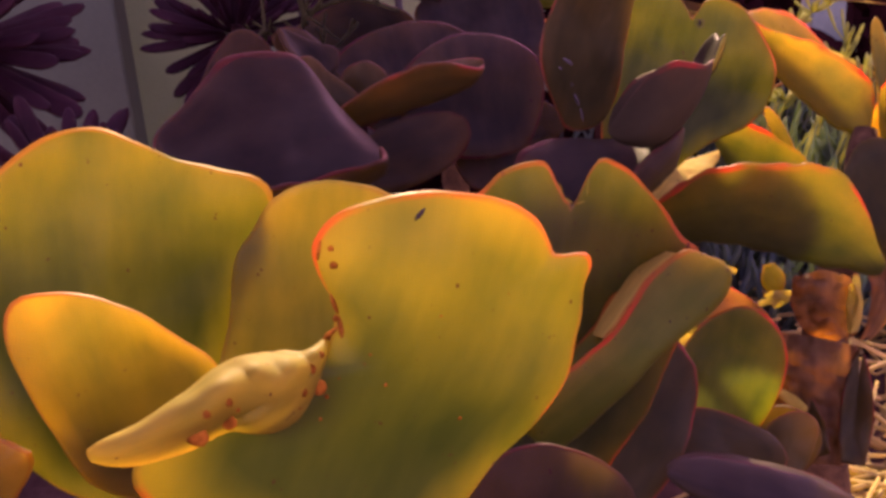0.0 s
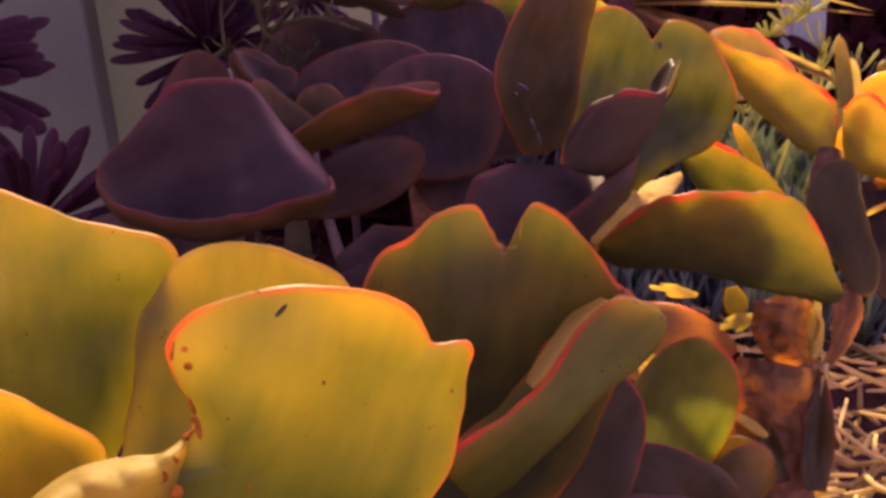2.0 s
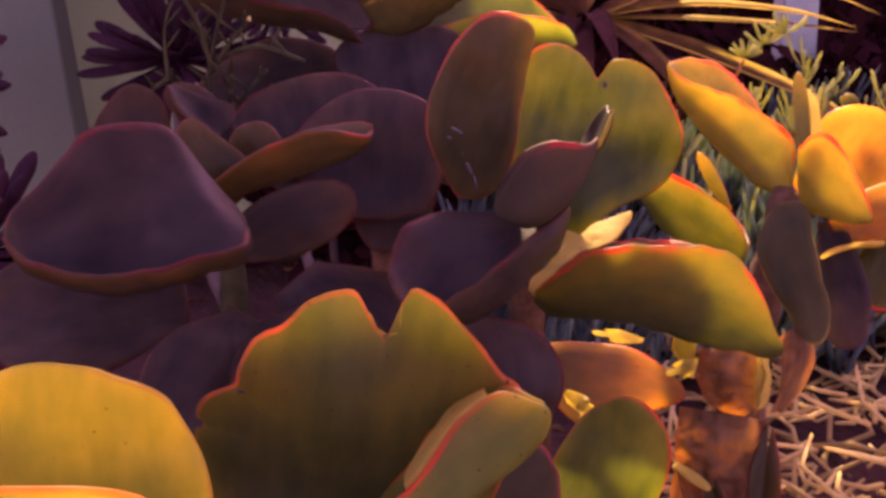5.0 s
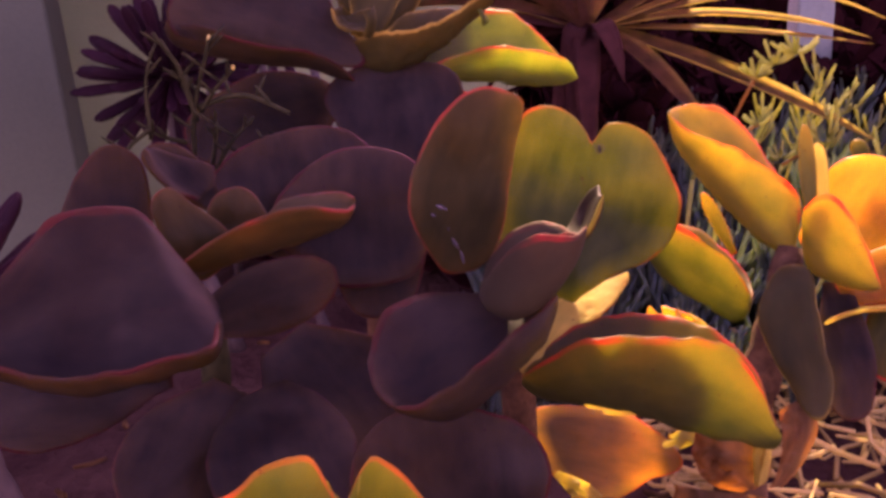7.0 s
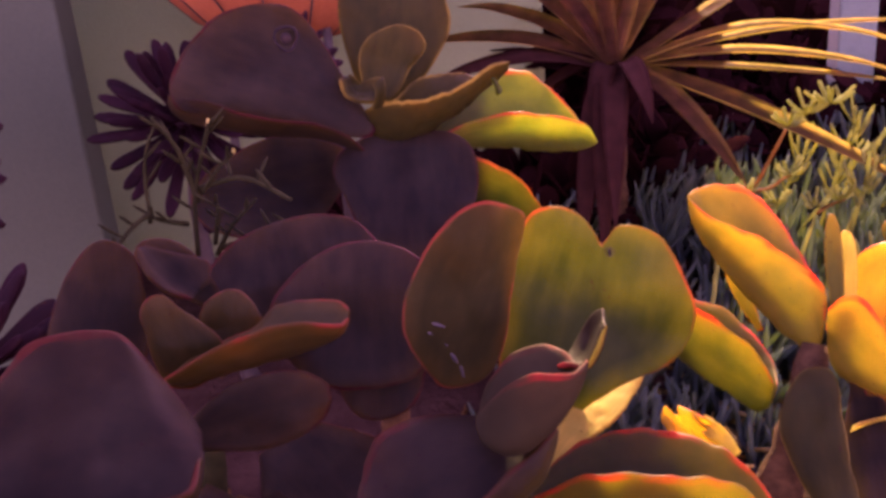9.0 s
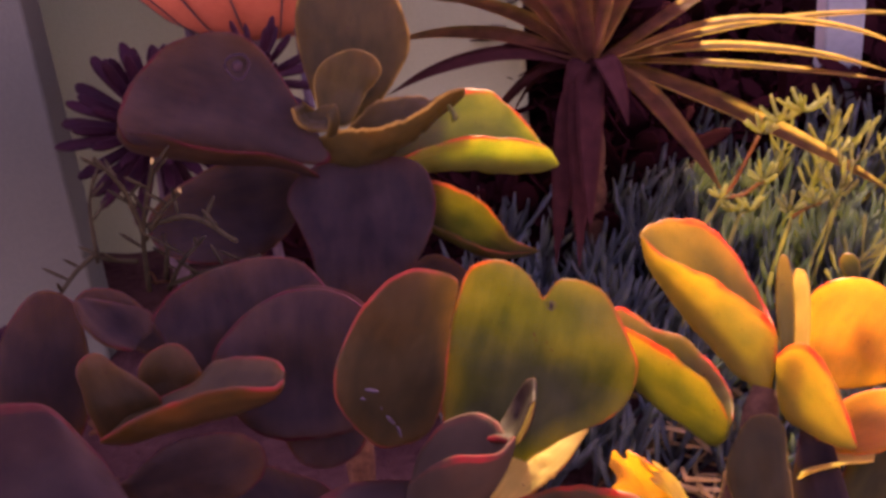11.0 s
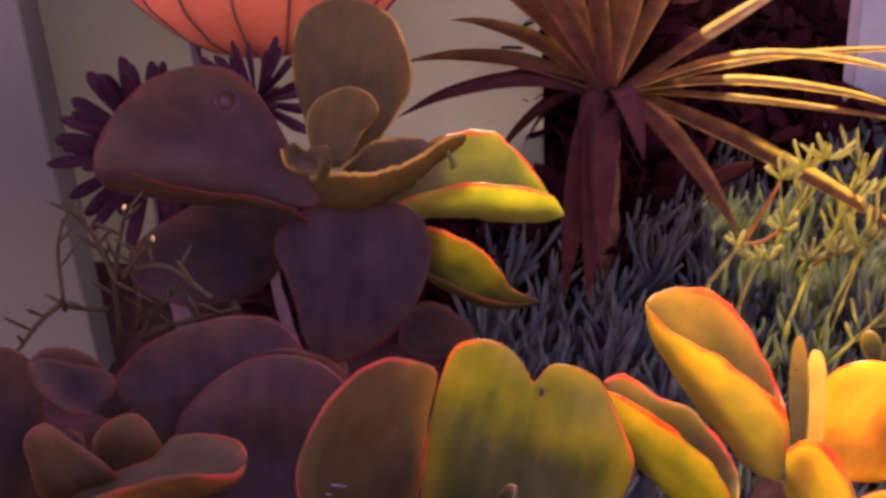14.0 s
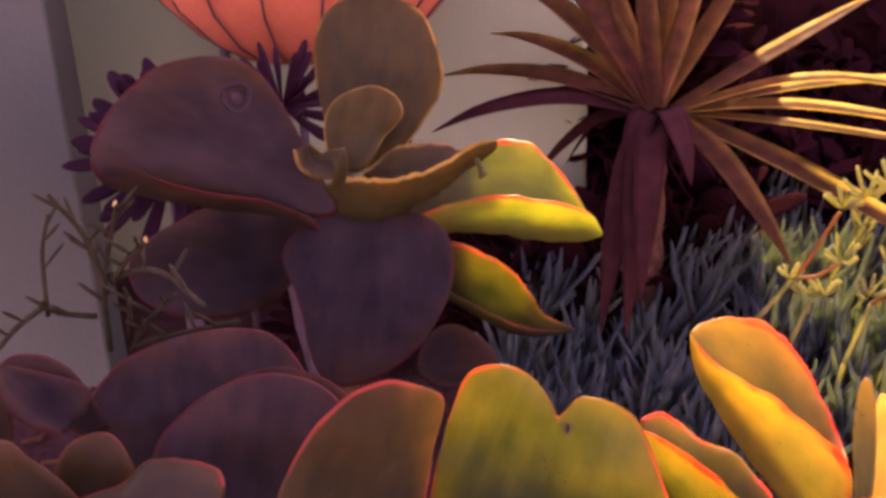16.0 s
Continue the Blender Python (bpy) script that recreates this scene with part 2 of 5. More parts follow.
def part(name, verts, faces, mat, parent, label="", margin=None, reach=None, grain=None):
    """One mesh under a thing; verts in world metres."""
    o = Vector((0, 0, 0))
    q = parent
    while q is not None:
        o += q.location
        q = q.parent
    data = bpy.data.meshes.new(name)
    data.from_pydata([Vector(v) - o for v in verts], [], faces)
    data.polygons.foreach_set("use_smooth", [True] * len(data.polygons))
    if margin is not None:
        data.attributes.new("margin", "FLOAT", "POINT").data.foreach_set("value", margin)
        data.attributes.new("reach", "FLOAT", "POINT").data.foreach_set("value", reach or [0.6] * len(verts))
        data.attributes.new("grain", "FLOAT_VECTOR", "POINT").data.foreach_set("vector", grain or [c for v in verts for c in (v[0] * 60, v[1] * 60, v[2] * 60)])
    data.materials.append(mat)
    data.update()
    ob = new(name, data)
    ob.parent = parent
    return tagged(ob, label)


RINGS = (0.0, 0.2, 0.4, 0.58, 0.74, 0.86, 0.94, 0.98, 1.0)


def blade(base, tip, face, width, m=0.6, b=0.35, q=2.2, arch=0.0, cup=(0.0, 0.0), sides=(1.0, 1.0), wave=0.0, beats=2.0, bites=(), roll=(0, 0), thick=0.0045, n=84, rings=RINGS, form=None, heart=0.5):
    """A fleshy leaf from base to tip, its upper side towards face. m: where it is widest, b: how wide its foot is, q: how square its tip;
    sides: the share of the half width left and right; bites: (place along the margin from left foot to right foot, half width, depth);
    form: in place of the profile, the reach of the margin in millimetres, in even steps of angle round the leaf's heart from its foot by the left side and the tip;
    heart: the heart's place along the leaf; roll: degrees by which each half turns up towards face, as in a trough."""
    base, tip, face = Vector(base), Vector(tip), Vector(face)
    u = tip - base
    long = u.length
    u.normalize()
    w = (face - u * face.dot(u)).normalized()
    v = u.cross(w)
    if form:
        width = 2e-3 * max(form)
    half = width / 2

    def reached(f):
        """The margin's reach at a share of the way round."""
        k = int(f * len(form)) % len(form)
        t = f * len(form) - int(f * len(form))
        p0, p1, p2, p3 = (form[(k + j) % len(form)] for j in (-1, 0, 1, 2))
        r = 0.5 * (2 * p1 + (p2 - p0) * t + (2 * p0 - 5 * p1 + 4 * p2 - p3) * t * t + (3 * p1 - p0 - 3 * p2 + p3) * t ** 3)
        return 1e-3 * max(min(r, 1.02 * max(p1, p2)), 0.98 * min(p1, p2))

    def profile(s):
        if s < m:
            return b + (1 - b) * math.sin(math.pi / 2 * s / m) ** 1.3
        return max(0.0, 1 - ((s - m) / (1 - m)) ** q) ** (1 / q)

    cs = heart if form else 0.8 * m
    rim = []
    for i in range(n):
        tau = i / (n - 1)
        s = 0.5 - 0.5 * math.cos(2 * math.pi * tau)
        side = -1 if tau < 0.5 else 1
        x = side * half * profile(s) * (sides[0] if side < 0 else sides[1])
        k = 1.0
        for at, wide, deep in bites:
            k -= deep * min(1.0, 0.8 * (1 + math.cos(math.pi * min(1.0, abs(tau - at) / wide))))
        k += (0.008 if form else 0.045) * noise.noise(Vector((tau * 9, long * 90, width * 170))) + (0.006 if form else 0.014) * noise.noise(Vector((tau * 38, long * 90, width * 170)))
        if form:
            g, r = 2 * math.pi * i / n, reached(i / n) * k
            rim.append((cs - r * math.cos(g) / long, -r * math.sin(g)))
        else:
            rim.append((cs + (s - cs) * k, x * k))
    cx = 0.0 if form else half * (sides[1] - sides[0]) * 0.4

    def placed(s, x, lift):
        f = x / half
        c = cup[0] if x < 0 else cup[1]
        d = arch * long * 4 * max(-0.2, s * (1 - s)) + c * half * f * f
        d += wave * width * math.sin(2 * math.pi * beats * s + (1.3 if x > 0 else 0)) * min(1.5, f * f)
        d += 0.055 * width * noise.noise(base * 40 + Vector((s * 3, f * 1.6, 0))) + 0.012 * width * noise.noise(base * 70 + Vector((s * 9, f * 5, 0)))
        a = radians(roll[0] if x < 0 else roll[1])
        lateral = x
        if a > 0.01:
            bent = 0.3
            g = a * min(1.0, abs(f) / bent)
            straight = max(0.0, abs(f) - bent) * half
            lateral = math.copysign(half * bent * math.sin(g) / a + straight * math.cos(a), x)
            d += half * bent * (1 - math.cos(g)) / a + straight * math.sin(a) + lift * math.cos(g)
            lateral -= math.copysign(lift * math.sin(g), x)
        else:
            d += lift
        along = s * long
        return base + u * along + v * lateral + w * d

    verts, margin, reach, grain, faces = [], [], [], [], []
    salt = 100 * (base.x + 3 * base.y + 7 * base.z)

    def keep(s, x, lift, r):
        verts.append(placed(s, x, lift))
        margin.append(r)
        reach.append(s)
        grain.extend((x * 130 + salt, s * long * 35, salt))

    for sheet in (1, -1):
        for r in rings[1:-1]:
            lift = sheet * thick / 2 * (1 - r ** 4) ** 0.5
            for s, x in rim:
                keep(cs + (s - cs) * r, cx + (x - cx) * r, lift, r)
        keep(cs, cx, sheet * thick / 2, 0.0)
    inner = len(rings) - 2
    size = inner * n + 1
    for s, x in rim:
        keep(s, x, 0, 1.0)
    edge = 2 * size
    for k in (0, 1):
        o = k * size
        for i in range(n):
            j = (i + 1) % n
            tri = [o + inner * n, o + i, o + j]
            faces.append(tri if k else tri[::-1])
            for r in range(inner):
                outer = edge if r == inner - 1 else o + (r + 1) * n
                quad = [o + r * n + i, outer + i, outer + j, o + r * n + j]
                faces.append(quad if k else quad[::-1])
    return verts, faces, margin, reach, grain


def leaf(plant, mat, base, tip, face, width=0.0, name="leaf", label="", **shape):
    verts, faces, *marks = blade(base, tip, face, width, **shape)
    return part(name, verts, faces, mat, plant, label, *marks)


def trough(plant, mat, near, keel, far, name="leaf", label="", bulge=0.1, ripple=0.0, thick=0.004, n=56):
    """A folded or curled fleshy leaf: its two rims and its keel each run from foot to tip (or tip to foot), and its blade swings from rim to rim by the keel.
    bulge: how round the two halves are; ripple: how uneven its surface is."""
    across = 28
    spread = [math.copysign(1 - (1 - abs(2 * j / across - 1)) ** 1.5, 2 * j / across - 1) for j in range(across + 1)]
    lines = [curve_points(k, n) for k in (near, keel, far)]
    sheet = []
    for i in range(n):
        a, k, c = (line[i] for line in lines)
        out = k - (a + c) / 2
        side = [a, a.lerp(k, 0.5) + out * bulge, k, k.lerp(c, 0.5) + out * bulge, c]
        row = [lane[round((f + 1) * 60)] for lane in [curve_points(side, 121)] for f in spread]
        wide = (a - k).length + (c - k).length
        for j, p in enumerate(row):
            q = p * 90
            row[j] = p + out.normalized() * wide * (0.02 * noise.noise(q) + ripple * noise.noise(q * 2.2 + Vector((7, 1, 3))))
        sheet.append(row)
    verts, margin, reach, grain, faces = [], [], [], [], []
    w = across + 1
    salt = 100 * (sheet[0][0].x + 3 * sheet[0][0].y + 7 * sheet[0][0].z)
    for face in (0.5, -0.5):
        for i in range(n):
            for j in range(w):
                p = sheet[i][j]
                du = sheet[min(i + 1, n - 1)][j] - sheet[max(i - 1, 0)][j]
                dv = sheet[i][min(j + 1, across)] - sheet[i][max(j - 1, 0)]
                up = du.cross(dv)
                up = up.normalized() if up.length > 1e-12 else Vector((0, 0, 0))
                f, e = abs(spread[j]), abs(2 * i / (n - 1) - 1)
                verts.append(p + up * thick * face * max(0.2, (1 - f ** 10) ** 0.5) * max(0.3, (1 - e ** 8) ** 0.5))
                margin.append(min(1.0, f * 1.03))
                reach.append(0.35 + 0.6 * f)
                grain.extend((f * 4 + salt, i / (n - 1) * 3, salt))
    back = n * w
    for i in range(n - 1):
        for j in range(across):
            q = [i * w + j, (i + 1) * w + j, (i + 1) * w + j + 1, i * w + j + 1]
            faces.append(q)
            faces.append([back + k for k in q[::-1]])
    ring = [j for j in range(w)] + [i * w + across for i in range(1, n)] + [(n - 1) * w + j for j in range(across - 1, -1, -1)] + [i * w for i in range(n - 2, 0, -1)]
    for a, b in zip(ring, ring[1:] + ring[:1]):
        faces.append([a, b, back + b, back + a])
    return part(name, verts, faces, mat, plant, label, margin, reach, grain)


def tube_mesh(points, radii, sides=8):
    pts = [Vector(p) for p in points]
    verts, faces = [], []
    for i, p in enumerate(pts):
        d = (pts[min(i + 1, len(pts) - 1)] - pts[max(i - 1, 0)]).normalized()
        a = d.cross(Vector((0.31, 0.17, 0.93)))
        a = a.normalized() if a.length > 1e-4 else Vector((1, 0, 0))
        c = d.cross(a)
        for k in range(sides):
            g = 2 * math.pi * k / sides
            verts.append(p + (a * math.cos(g) + c * math.sin(g)) * radii[i])
    for i in range(len(pts) - 1):
        for k in range(sides):
            j = (k + 1) % sides
            faces.append([i * sides + k, i * sides + j, (i + 1) * sides + j, (i + 1) * sides + k])
    faces.append(list(range(sides))[::-1])
    faces.append([(len(pts) - 1) * sides + k for k in range(sides)])
    return verts, faces


def curve_points(keys, n):
    """A smooth line through a few places."""
    keys = [Vector(k) for k in keys]
    keys = [keys[0] * 2 - keys[1]] + keys + [keys[-1] * 2 - keys[-2]]
    out = []
    spans = len(keys) - 3
    for i in range(n):
        f = i / (n - 1) * spans
        k = min(int(f), spans - 1)
        t = f - k
        p0, p1, p2, p3 = keys[k:k + 4]
        out.append(0.5 * (2 * p1 + (p2 - p0) * t + (2 * p0 - 5 * p1 + 4 * p2 - p3) * t * t + (3 * p1 - p0 - 3 * p2 + p3) * t ** 3))
    return out


def stem(plant, keys, thick, thin, mat=None, name="stem", n=16, knobs=0.12, label=""):
    pts = curve_points(keys, n)
    radii = [(thick + (thin - thick) * i / (n - 1)) * (1 + knobs * math.sin(i * 2.4)) for i in range(n)]
    verts, faces = tube_mesh(pts, radii, 10)
    return part(name, verts, faces, mat or BARK, plant, label)


def scar(owner, at, size):
    """A small corky pit on a leaf."""
    bm = bmesh.new()
    bmesh.ops.create_icosphere(bm, subdivisions=2, radius=size)
    verts = [Vector(at) + Vector((v.co.x, v.co.y * 0.4, v.co.z)) * (1 + 0.6 * noise.noise(v.co * 500 + Vector(at) * 50)) for v in bm.verts]
    faces = [[v.index for v in f.verts] for f in bm.faces]
    bm.free()
    return part("scar", verts, faces, SCAR, owner, "dried brown corky scar")


def streak_mark(owner, a, b, radius, mat, name, label):
    """A short mark lying on a leaf, from a to b."""
    a, b = Vector(a), Vector(b)
    v, f = tube_mesh([a, a.lerp(b, 0.3), a.lerp(b, 0.7), b], [radius * 0.4, radius, radius * 0.9, radius * 0.3], 6)
    return part(name, v, f, mat, owner, label)


def ring_mark(owner, at, face, size, mat, label):
    """A round ring-shaped blemish on a leaf."""
    face = Vector(face).normalized()
    a = face.cross(Vector((0, 0, 1))).normalized()
    c = a.cross(face)
    pts = [Vector(at) + (a * math.cos(g) + c * math.sin(g)) * size * (1 + 0.08 * math.sin(g * 3)) for g in [2 * math.pi * i / 20 for i in range(21)]]
    v, f = tube_mesh(pts, [size * 0.13] * 21, 6)
    part("blemish", v, f, mat, owner, label)
    v, f = tube_mesh([Vector(at) - face * 0.0006, Vector(at) + face * 0.0004], [size * 0.5, size * 0.4], 12)
    return part("blemish", v, f, mat, owner)


def box_mesh(x0, x1, y0, y1, z0, z1):
    verts = [(x, y, z) for z in (z0, z1) for y in (y0, y1) for x in (x0, x1)]
    return verts, [[0, 2, 3, 1], [4, 5, 7, 6], [0, 1, 5, 4], [2, 6, 7, 3], [0, 4, 6, 2], [1, 3, 7, 5]]


# ---- the setting ----
def ground_sheet():
    """One sheet of soil, finely uneven near the bed and flat to the horizon."""
    xs = [-60, -20, -6, -2.5] + [-1.4 + 0.05 * i for i in range(61)] + [2.5, 6, 20, 60]
    ys = [-60, -20, -6, -2] + [-0.6 + 0.05 * i for i in range(66)] + [3.5, 6, 20, 60, 200]
    verts, faces = [], []
    for y in ys:
        for x in xs:
            near = 1.0 if abs(x) < 2 and -1 < y < 3 else 0.0
            z = near * (0.014 * noise.noise(Vector((x * 5, y * 5, 0))) + 0.006 * noise.noise(Vector((x * 17, y * 17, 3))))
            verts.append((x, y, z))
    w = len(xs)
    for j in range(len(ys) - 1):
        for i in range(w - 1):
            faces.append([j * w + i, j * w + i + 1, (j + 1) * w + i + 1, (j + 1) * w + i])
    data = bpy.data.meshes.new("ground")
    data.from_pydata(verts, [], faces)
    data.polygons.foreach_set("use_smooth", [True] * len(data.polygons))
    data.materials.append(SOIL)
    return tagged(new("ground", data), "dark crumbly garden soil under the plants", "soil", kind="structure")


def solid(name, label, category, box, mat, edge=0.008):
    bm = bmesh.new()
    verts, faces = box_mesh(*box)
    bv = [bm.verts.new(v) for v in verts]
    for f in faces:
        bm.faces.new([bv[i] for i in f])
    bmesh.ops.bevel(bm, geom=list(bm.edges), offset=edge, segments=3, affect="EDGES", profile=0.5)
    data = bpy.data.meshes.new(name)
    bm.to_mesh(data)
    bm.free()
    data.materials.append(mat)
    return tagged(new(name, data), label, category, kind="structure")


WALL_END, WALL_Y, WALL_TOP = 0.142, 1.66, 1.121
ground_sheet()
solid("wall_north", "pale painted garden wall in shade behind the bed", "wall", (-2.2, WALL_END, WALL_Y, WALL_Y + 0.2, -0.1, 0.72), RENDER_COAT)
# Unseen upper courses, added with stepped ends to shape the wall's shadow.
solid("shade_wall_upper", "unseen upper wall course, its end set back to shape the shadow", "wall", (-2.2, WALL_END - 0.027, WALL_Y, WALL_Y + 0.2, 0.72, 0.93), RENDER_COAT)
solid("shade_wall_head", "unseen wall head, its end drawn out to shape the shadow", "wall", (-2.2, WALL_END + 0.008, WALL_Y - 0.01, WALL_Y + 0.21, 0.93, WALL_TOP), RENDER_COAT)
solid("wall_west", "garden screen wall, its shade put into a darker coat", "wall", (-2.2, -0.41, 1.32, 1.37, -0.1, WALL_TOP + 0.004), SHADED_COAT, 0.004)


# ---- the dark rosette plants by the wall ----
def aeonium(at, size, toward, count, seed):
    rnd = random.Random(seed)
    plant = thing("aeonium", (at[0], at[1], 0.0), "almost black rosette succulent with narrow spoon leaves before the wall", "succulent", "dark rosettes")
    toward = Vector(toward).normalized()
    a = toward.cross(Vector((0, 0, 1))).normalized()
    c = a.cross(toward)
    stem(plant, [(at[0] + 0.02, at[1] + 0.02, 0), (at[0] - 0.01, at[1] + 0.01, at[2] * 0.5), Vector(at) - toward * size * 0.2], size * 0.10, size * 0.07, IRON)
    for i in range(count):
        f = (i + 0.5) / count
        g = i * 2.39996
        rise = 1.25 - 1.7 * f
        d = ((a * math.cos(g) + c * math.sin(g)) * math.cos(rise) + toward * math.sin(rise)).normalized()
        d = (d + Vector((rnd.uniform(-.12, .12), rnd.uniform(-.12, .12), rnd.uniform(-.12, .12)))).normalized()
        long = size * (0.45 + 0.55 * f ** 0.5) * rnd.uniform(0.82, 1.1)
        root = Vector(at) + d * size * 0.06
        leaf(plant, BLACK, root, root + d * long, toward, long * rnd.uniform(0.12, 0.18), m=0.8, b=0.3, q=1.9, thick=0.005, n=20, rings=(0, 0.4, 0.75, 0.94, 1), arch=-0.05)
    return plant


# ---- strap-leaved cordyline ----
def strap(plant, root, end, sag, width, mat=None, turn=0.0, tip_over=0.3):
    """A long folded strap leaf that arches from root to end and sags in between (sag upwards is positive)."""
    root, end = Vector(root), Vector(end)
    mid = (root + end) / 2 + Vector((0, 0, sag))
    pts = curve_points([root, root.lerp(mid, 0.55) + Vector((0, 0, sag * 0.25)), mid, mid.lerp(end, 0.55) + Vector((0, 0, sag * 0.25)), end], 18)
    verts, faces, margin = [], [], []
    for i, p in enumerate(pts):
        f = i / 17
        d = (pts[min(i + 1, 17)] - pts[max(i - 1, 0)]).normalized()
        side = d.cross(Vector((math.sin(turn) * 0.8, -tip_over, math.cos(turn) * 0.9))).normalized()
        up = side.cross(d)
        w = width / 2 * (0.55 + 0.45 * math.sin(min(1, f / 0.4) * math.pi / 2)) * max(0.02, 1 - max(0, (f - 0.45) / 0.55) ** 1.8)
        for k, (x, h) in enumerate(((-1, 0.30), (-0.5, 0.07), (0, 0), (0.5, 0.07), (1, 0.30), (0.5, -0.06), (0, -0.14), (-0.5, -0.06))):
            verts.append(p + side * x * w + up * h * w)
            margin.append(abs(x))
    for i in range(17):
        for k in range(8):
            j = (k + 1) % 8
            faces.append([i * 8 + k, i * 8 + j, (i + 1) * 8 + j, (i + 1) * 8 + k])
    faces.append(list(range(8))[::-1])
    faces.append([17 * 8 + k for k in range(8)])
    return part("leaf", verts, faces, mat or STRAP, plant, "", margin)


# ---- chalk-stick succulents, straw and litter ----
def stick_bed(name, label, boxes, count, mat, seed, size=(0.045, 0.075), girth=0.0029, height=(0.03, 0.12)):
    """Many upright pencil leaves in tufts, as one ground cover."""
    rnd = random.Random(seed)
    verts, faces, margin = [], [], []
    for i in range(count):
        x0, x1, y0, y1 = boxes[i % len(boxes)]
        tx, ty = rnd.uniform(x0, x1), rnd.uniform(y0, y1)
        tz = rnd.uniform(*height) * (0.7 + 0.5 * noise.noise(Vector((tx * 6, ty * 6, seed)))) * min(1.0, max(0.1, (ty - 0.95) / 0.35))
        lean = Vector((rnd.gauss(0.4, 0.4), rnd.gauss(0, 0.4), 1)).normalized()
        for k in range(6):
            g = k * 1.05 + rnd.uniform(0, 1)
            d = (lean + Vector((math.cos(g), math.sin(g), 0)) * rnd.uniform(0.25, 0.8)).normalized()
            root = Vector((tx, ty, tz)) + lean * k * 0.006
            long = rnd.uniform(*size)
            bend = Vector((0, 0, 1)) * long * 0.25
            pts = [root, root + d * long * 0.4, root + d * long * 0.8 + bend * 0.6, root + d * long + bend]
            v, f = tube_mesh(pts, [girth * 0.6, girth, girth * 0.95, girth * 0.3], 6)
            o = len(verts)
            verts += v
            faces += [[o + q for q in p] for p in f]
            margin += [0.2] * len(v)
    ob = part(name, verts, faces, mat, None, "", margin)
    return tagged(ob, label, "ground cover", kind="stuff")


def litter(name, label, box, count, mat, seed, length, girth, lift=0.03):
    rnd = random.Random(seed)
    verts, faces = [], []
    for i in range(count):
        p = Vector((rnd.uniform(box[0], box[1]), rnd.uniform(box[2], box[3]), rnd.uniform(0.0, lift)))
        g, h = rnd.uniform(0, 6.28), rnd.uniform(-0.1, 0.45)
        d = Vector((math.cos(g) * math.cos(h), math.sin(g) * math.cos(h), math.sin(h)))
        long = rnd.uniform(*length)
        k = d.cross(Vector((0, 0, 1))) * rnd.uniform(-0.3, 0.3) * long
        v, f = tube_mesh([p, p + d * long * 0.5 + k, p + d * long], [girth, girth * rnd.uniform(0.8, 1.3), girth * 0.6], 5)
        o = len(verts)
        verts += v
        faces += [[o + q for q in w] for w in f]
    return tagged(part(name, verts, faces, mat, None), label, "plant litter", kind="stuff")


def flower_stalk(at, lean, tall, seed):
    """A yellowish stalk with short stubby side shoots near its head."""
    rnd = random.Random(seed)
    plant = thing("flower_stalk", (at[0], at[1], 0.0), "yellow-green budding stalk rising from chalk-stick succulents", "flower stalk", "budding stalks")
    d = Vector((lean[0], lean[1], 1)).normalized()
    root = Vector((at[0], at[1], 0.02))
    head = root + d * tall
    stem(plant, [root, root + d * tall * 0.5 + Vector((rnd.uniform(-.01, .01), 0, 0)), head], 0.0021, 0.0016, STALK, n=8)
    for i in range(rnd.randint(8, 12)):
        g = i * 2.4
        s = head - d * rnd.uniform(0.0, 0.06)
        o = (d * 0.8 + Vector((math.cos(g), math.sin(g), 0)) * rnd.uniform(0.5, 1.0)).normalized()
        long = rnd.uniform(0.016, 0.036)
        v, f = tube_mesh([s, s + o * long * 0.6, s + o * long + Vector((0, 0, long * 0.25)), s + o * long * 1.12 + Vector((0, 0, long * 0.35))], [0.0011, 0.0013, 0.0022, 0.0010], 6)
        part("bud", v, f, STALK, plant)
    return plant


def forked_stalk(limbs, heads, seed):
    """A stalk of jointed limbs, each (points, thickness, material), with heads of stubby fingers, each (place, count, finger length)."""
    rnd = random.Random(seed)
    root = limbs[0][0][0]
    plant = thing("flower_stalk", (root[0], root[1], 0.0), "forked yellow-green stalk with rusty joints and stubby fingers", "flower stalk", "budding stalks")
    stem(plant, [(root[0] - 0.02, root[1], 0.01), (root[0] - 0.008, root[1], root[2] * 0.6), root], 0.0026, 0.0024, STALK, n=8)
    for keys, girth, mat in limbs:
        stem(plant, keys, girth, girth * 0.8, mat, "limb", 8, 0.05)
    for place, count, size in heads:
        for i in range(count):
            g = i * 2.4 + rnd.uniform(-0.3, 0.3)
            o = Vector((math.cos(g), math.sin(g) * 0.7, rnd.uniform(0.15, 0.9))).normalized()
            s = Vector(place) + o * rnd.uniform(0.0, 0.004)
            long = size * rnd.uniform(0.7, 1.2)
            bend = Vector((0, 0, long * rnd.uniform(0.1, 0.35)))
            r = rnd.uniform(0.0015, 0.0021)
            v, f = tube_mesh([s, s + o * long * 0.4, s + o * long * 0.8 + bend * 0.6, s + o * long + bend, s + o * long * 1.06 + bend * 1.1], [r * 0.7, r, r * 1.05, r * 0.9, r * 0.35], 7)
            part("finger", v, f, STALK, plant)
    return plant


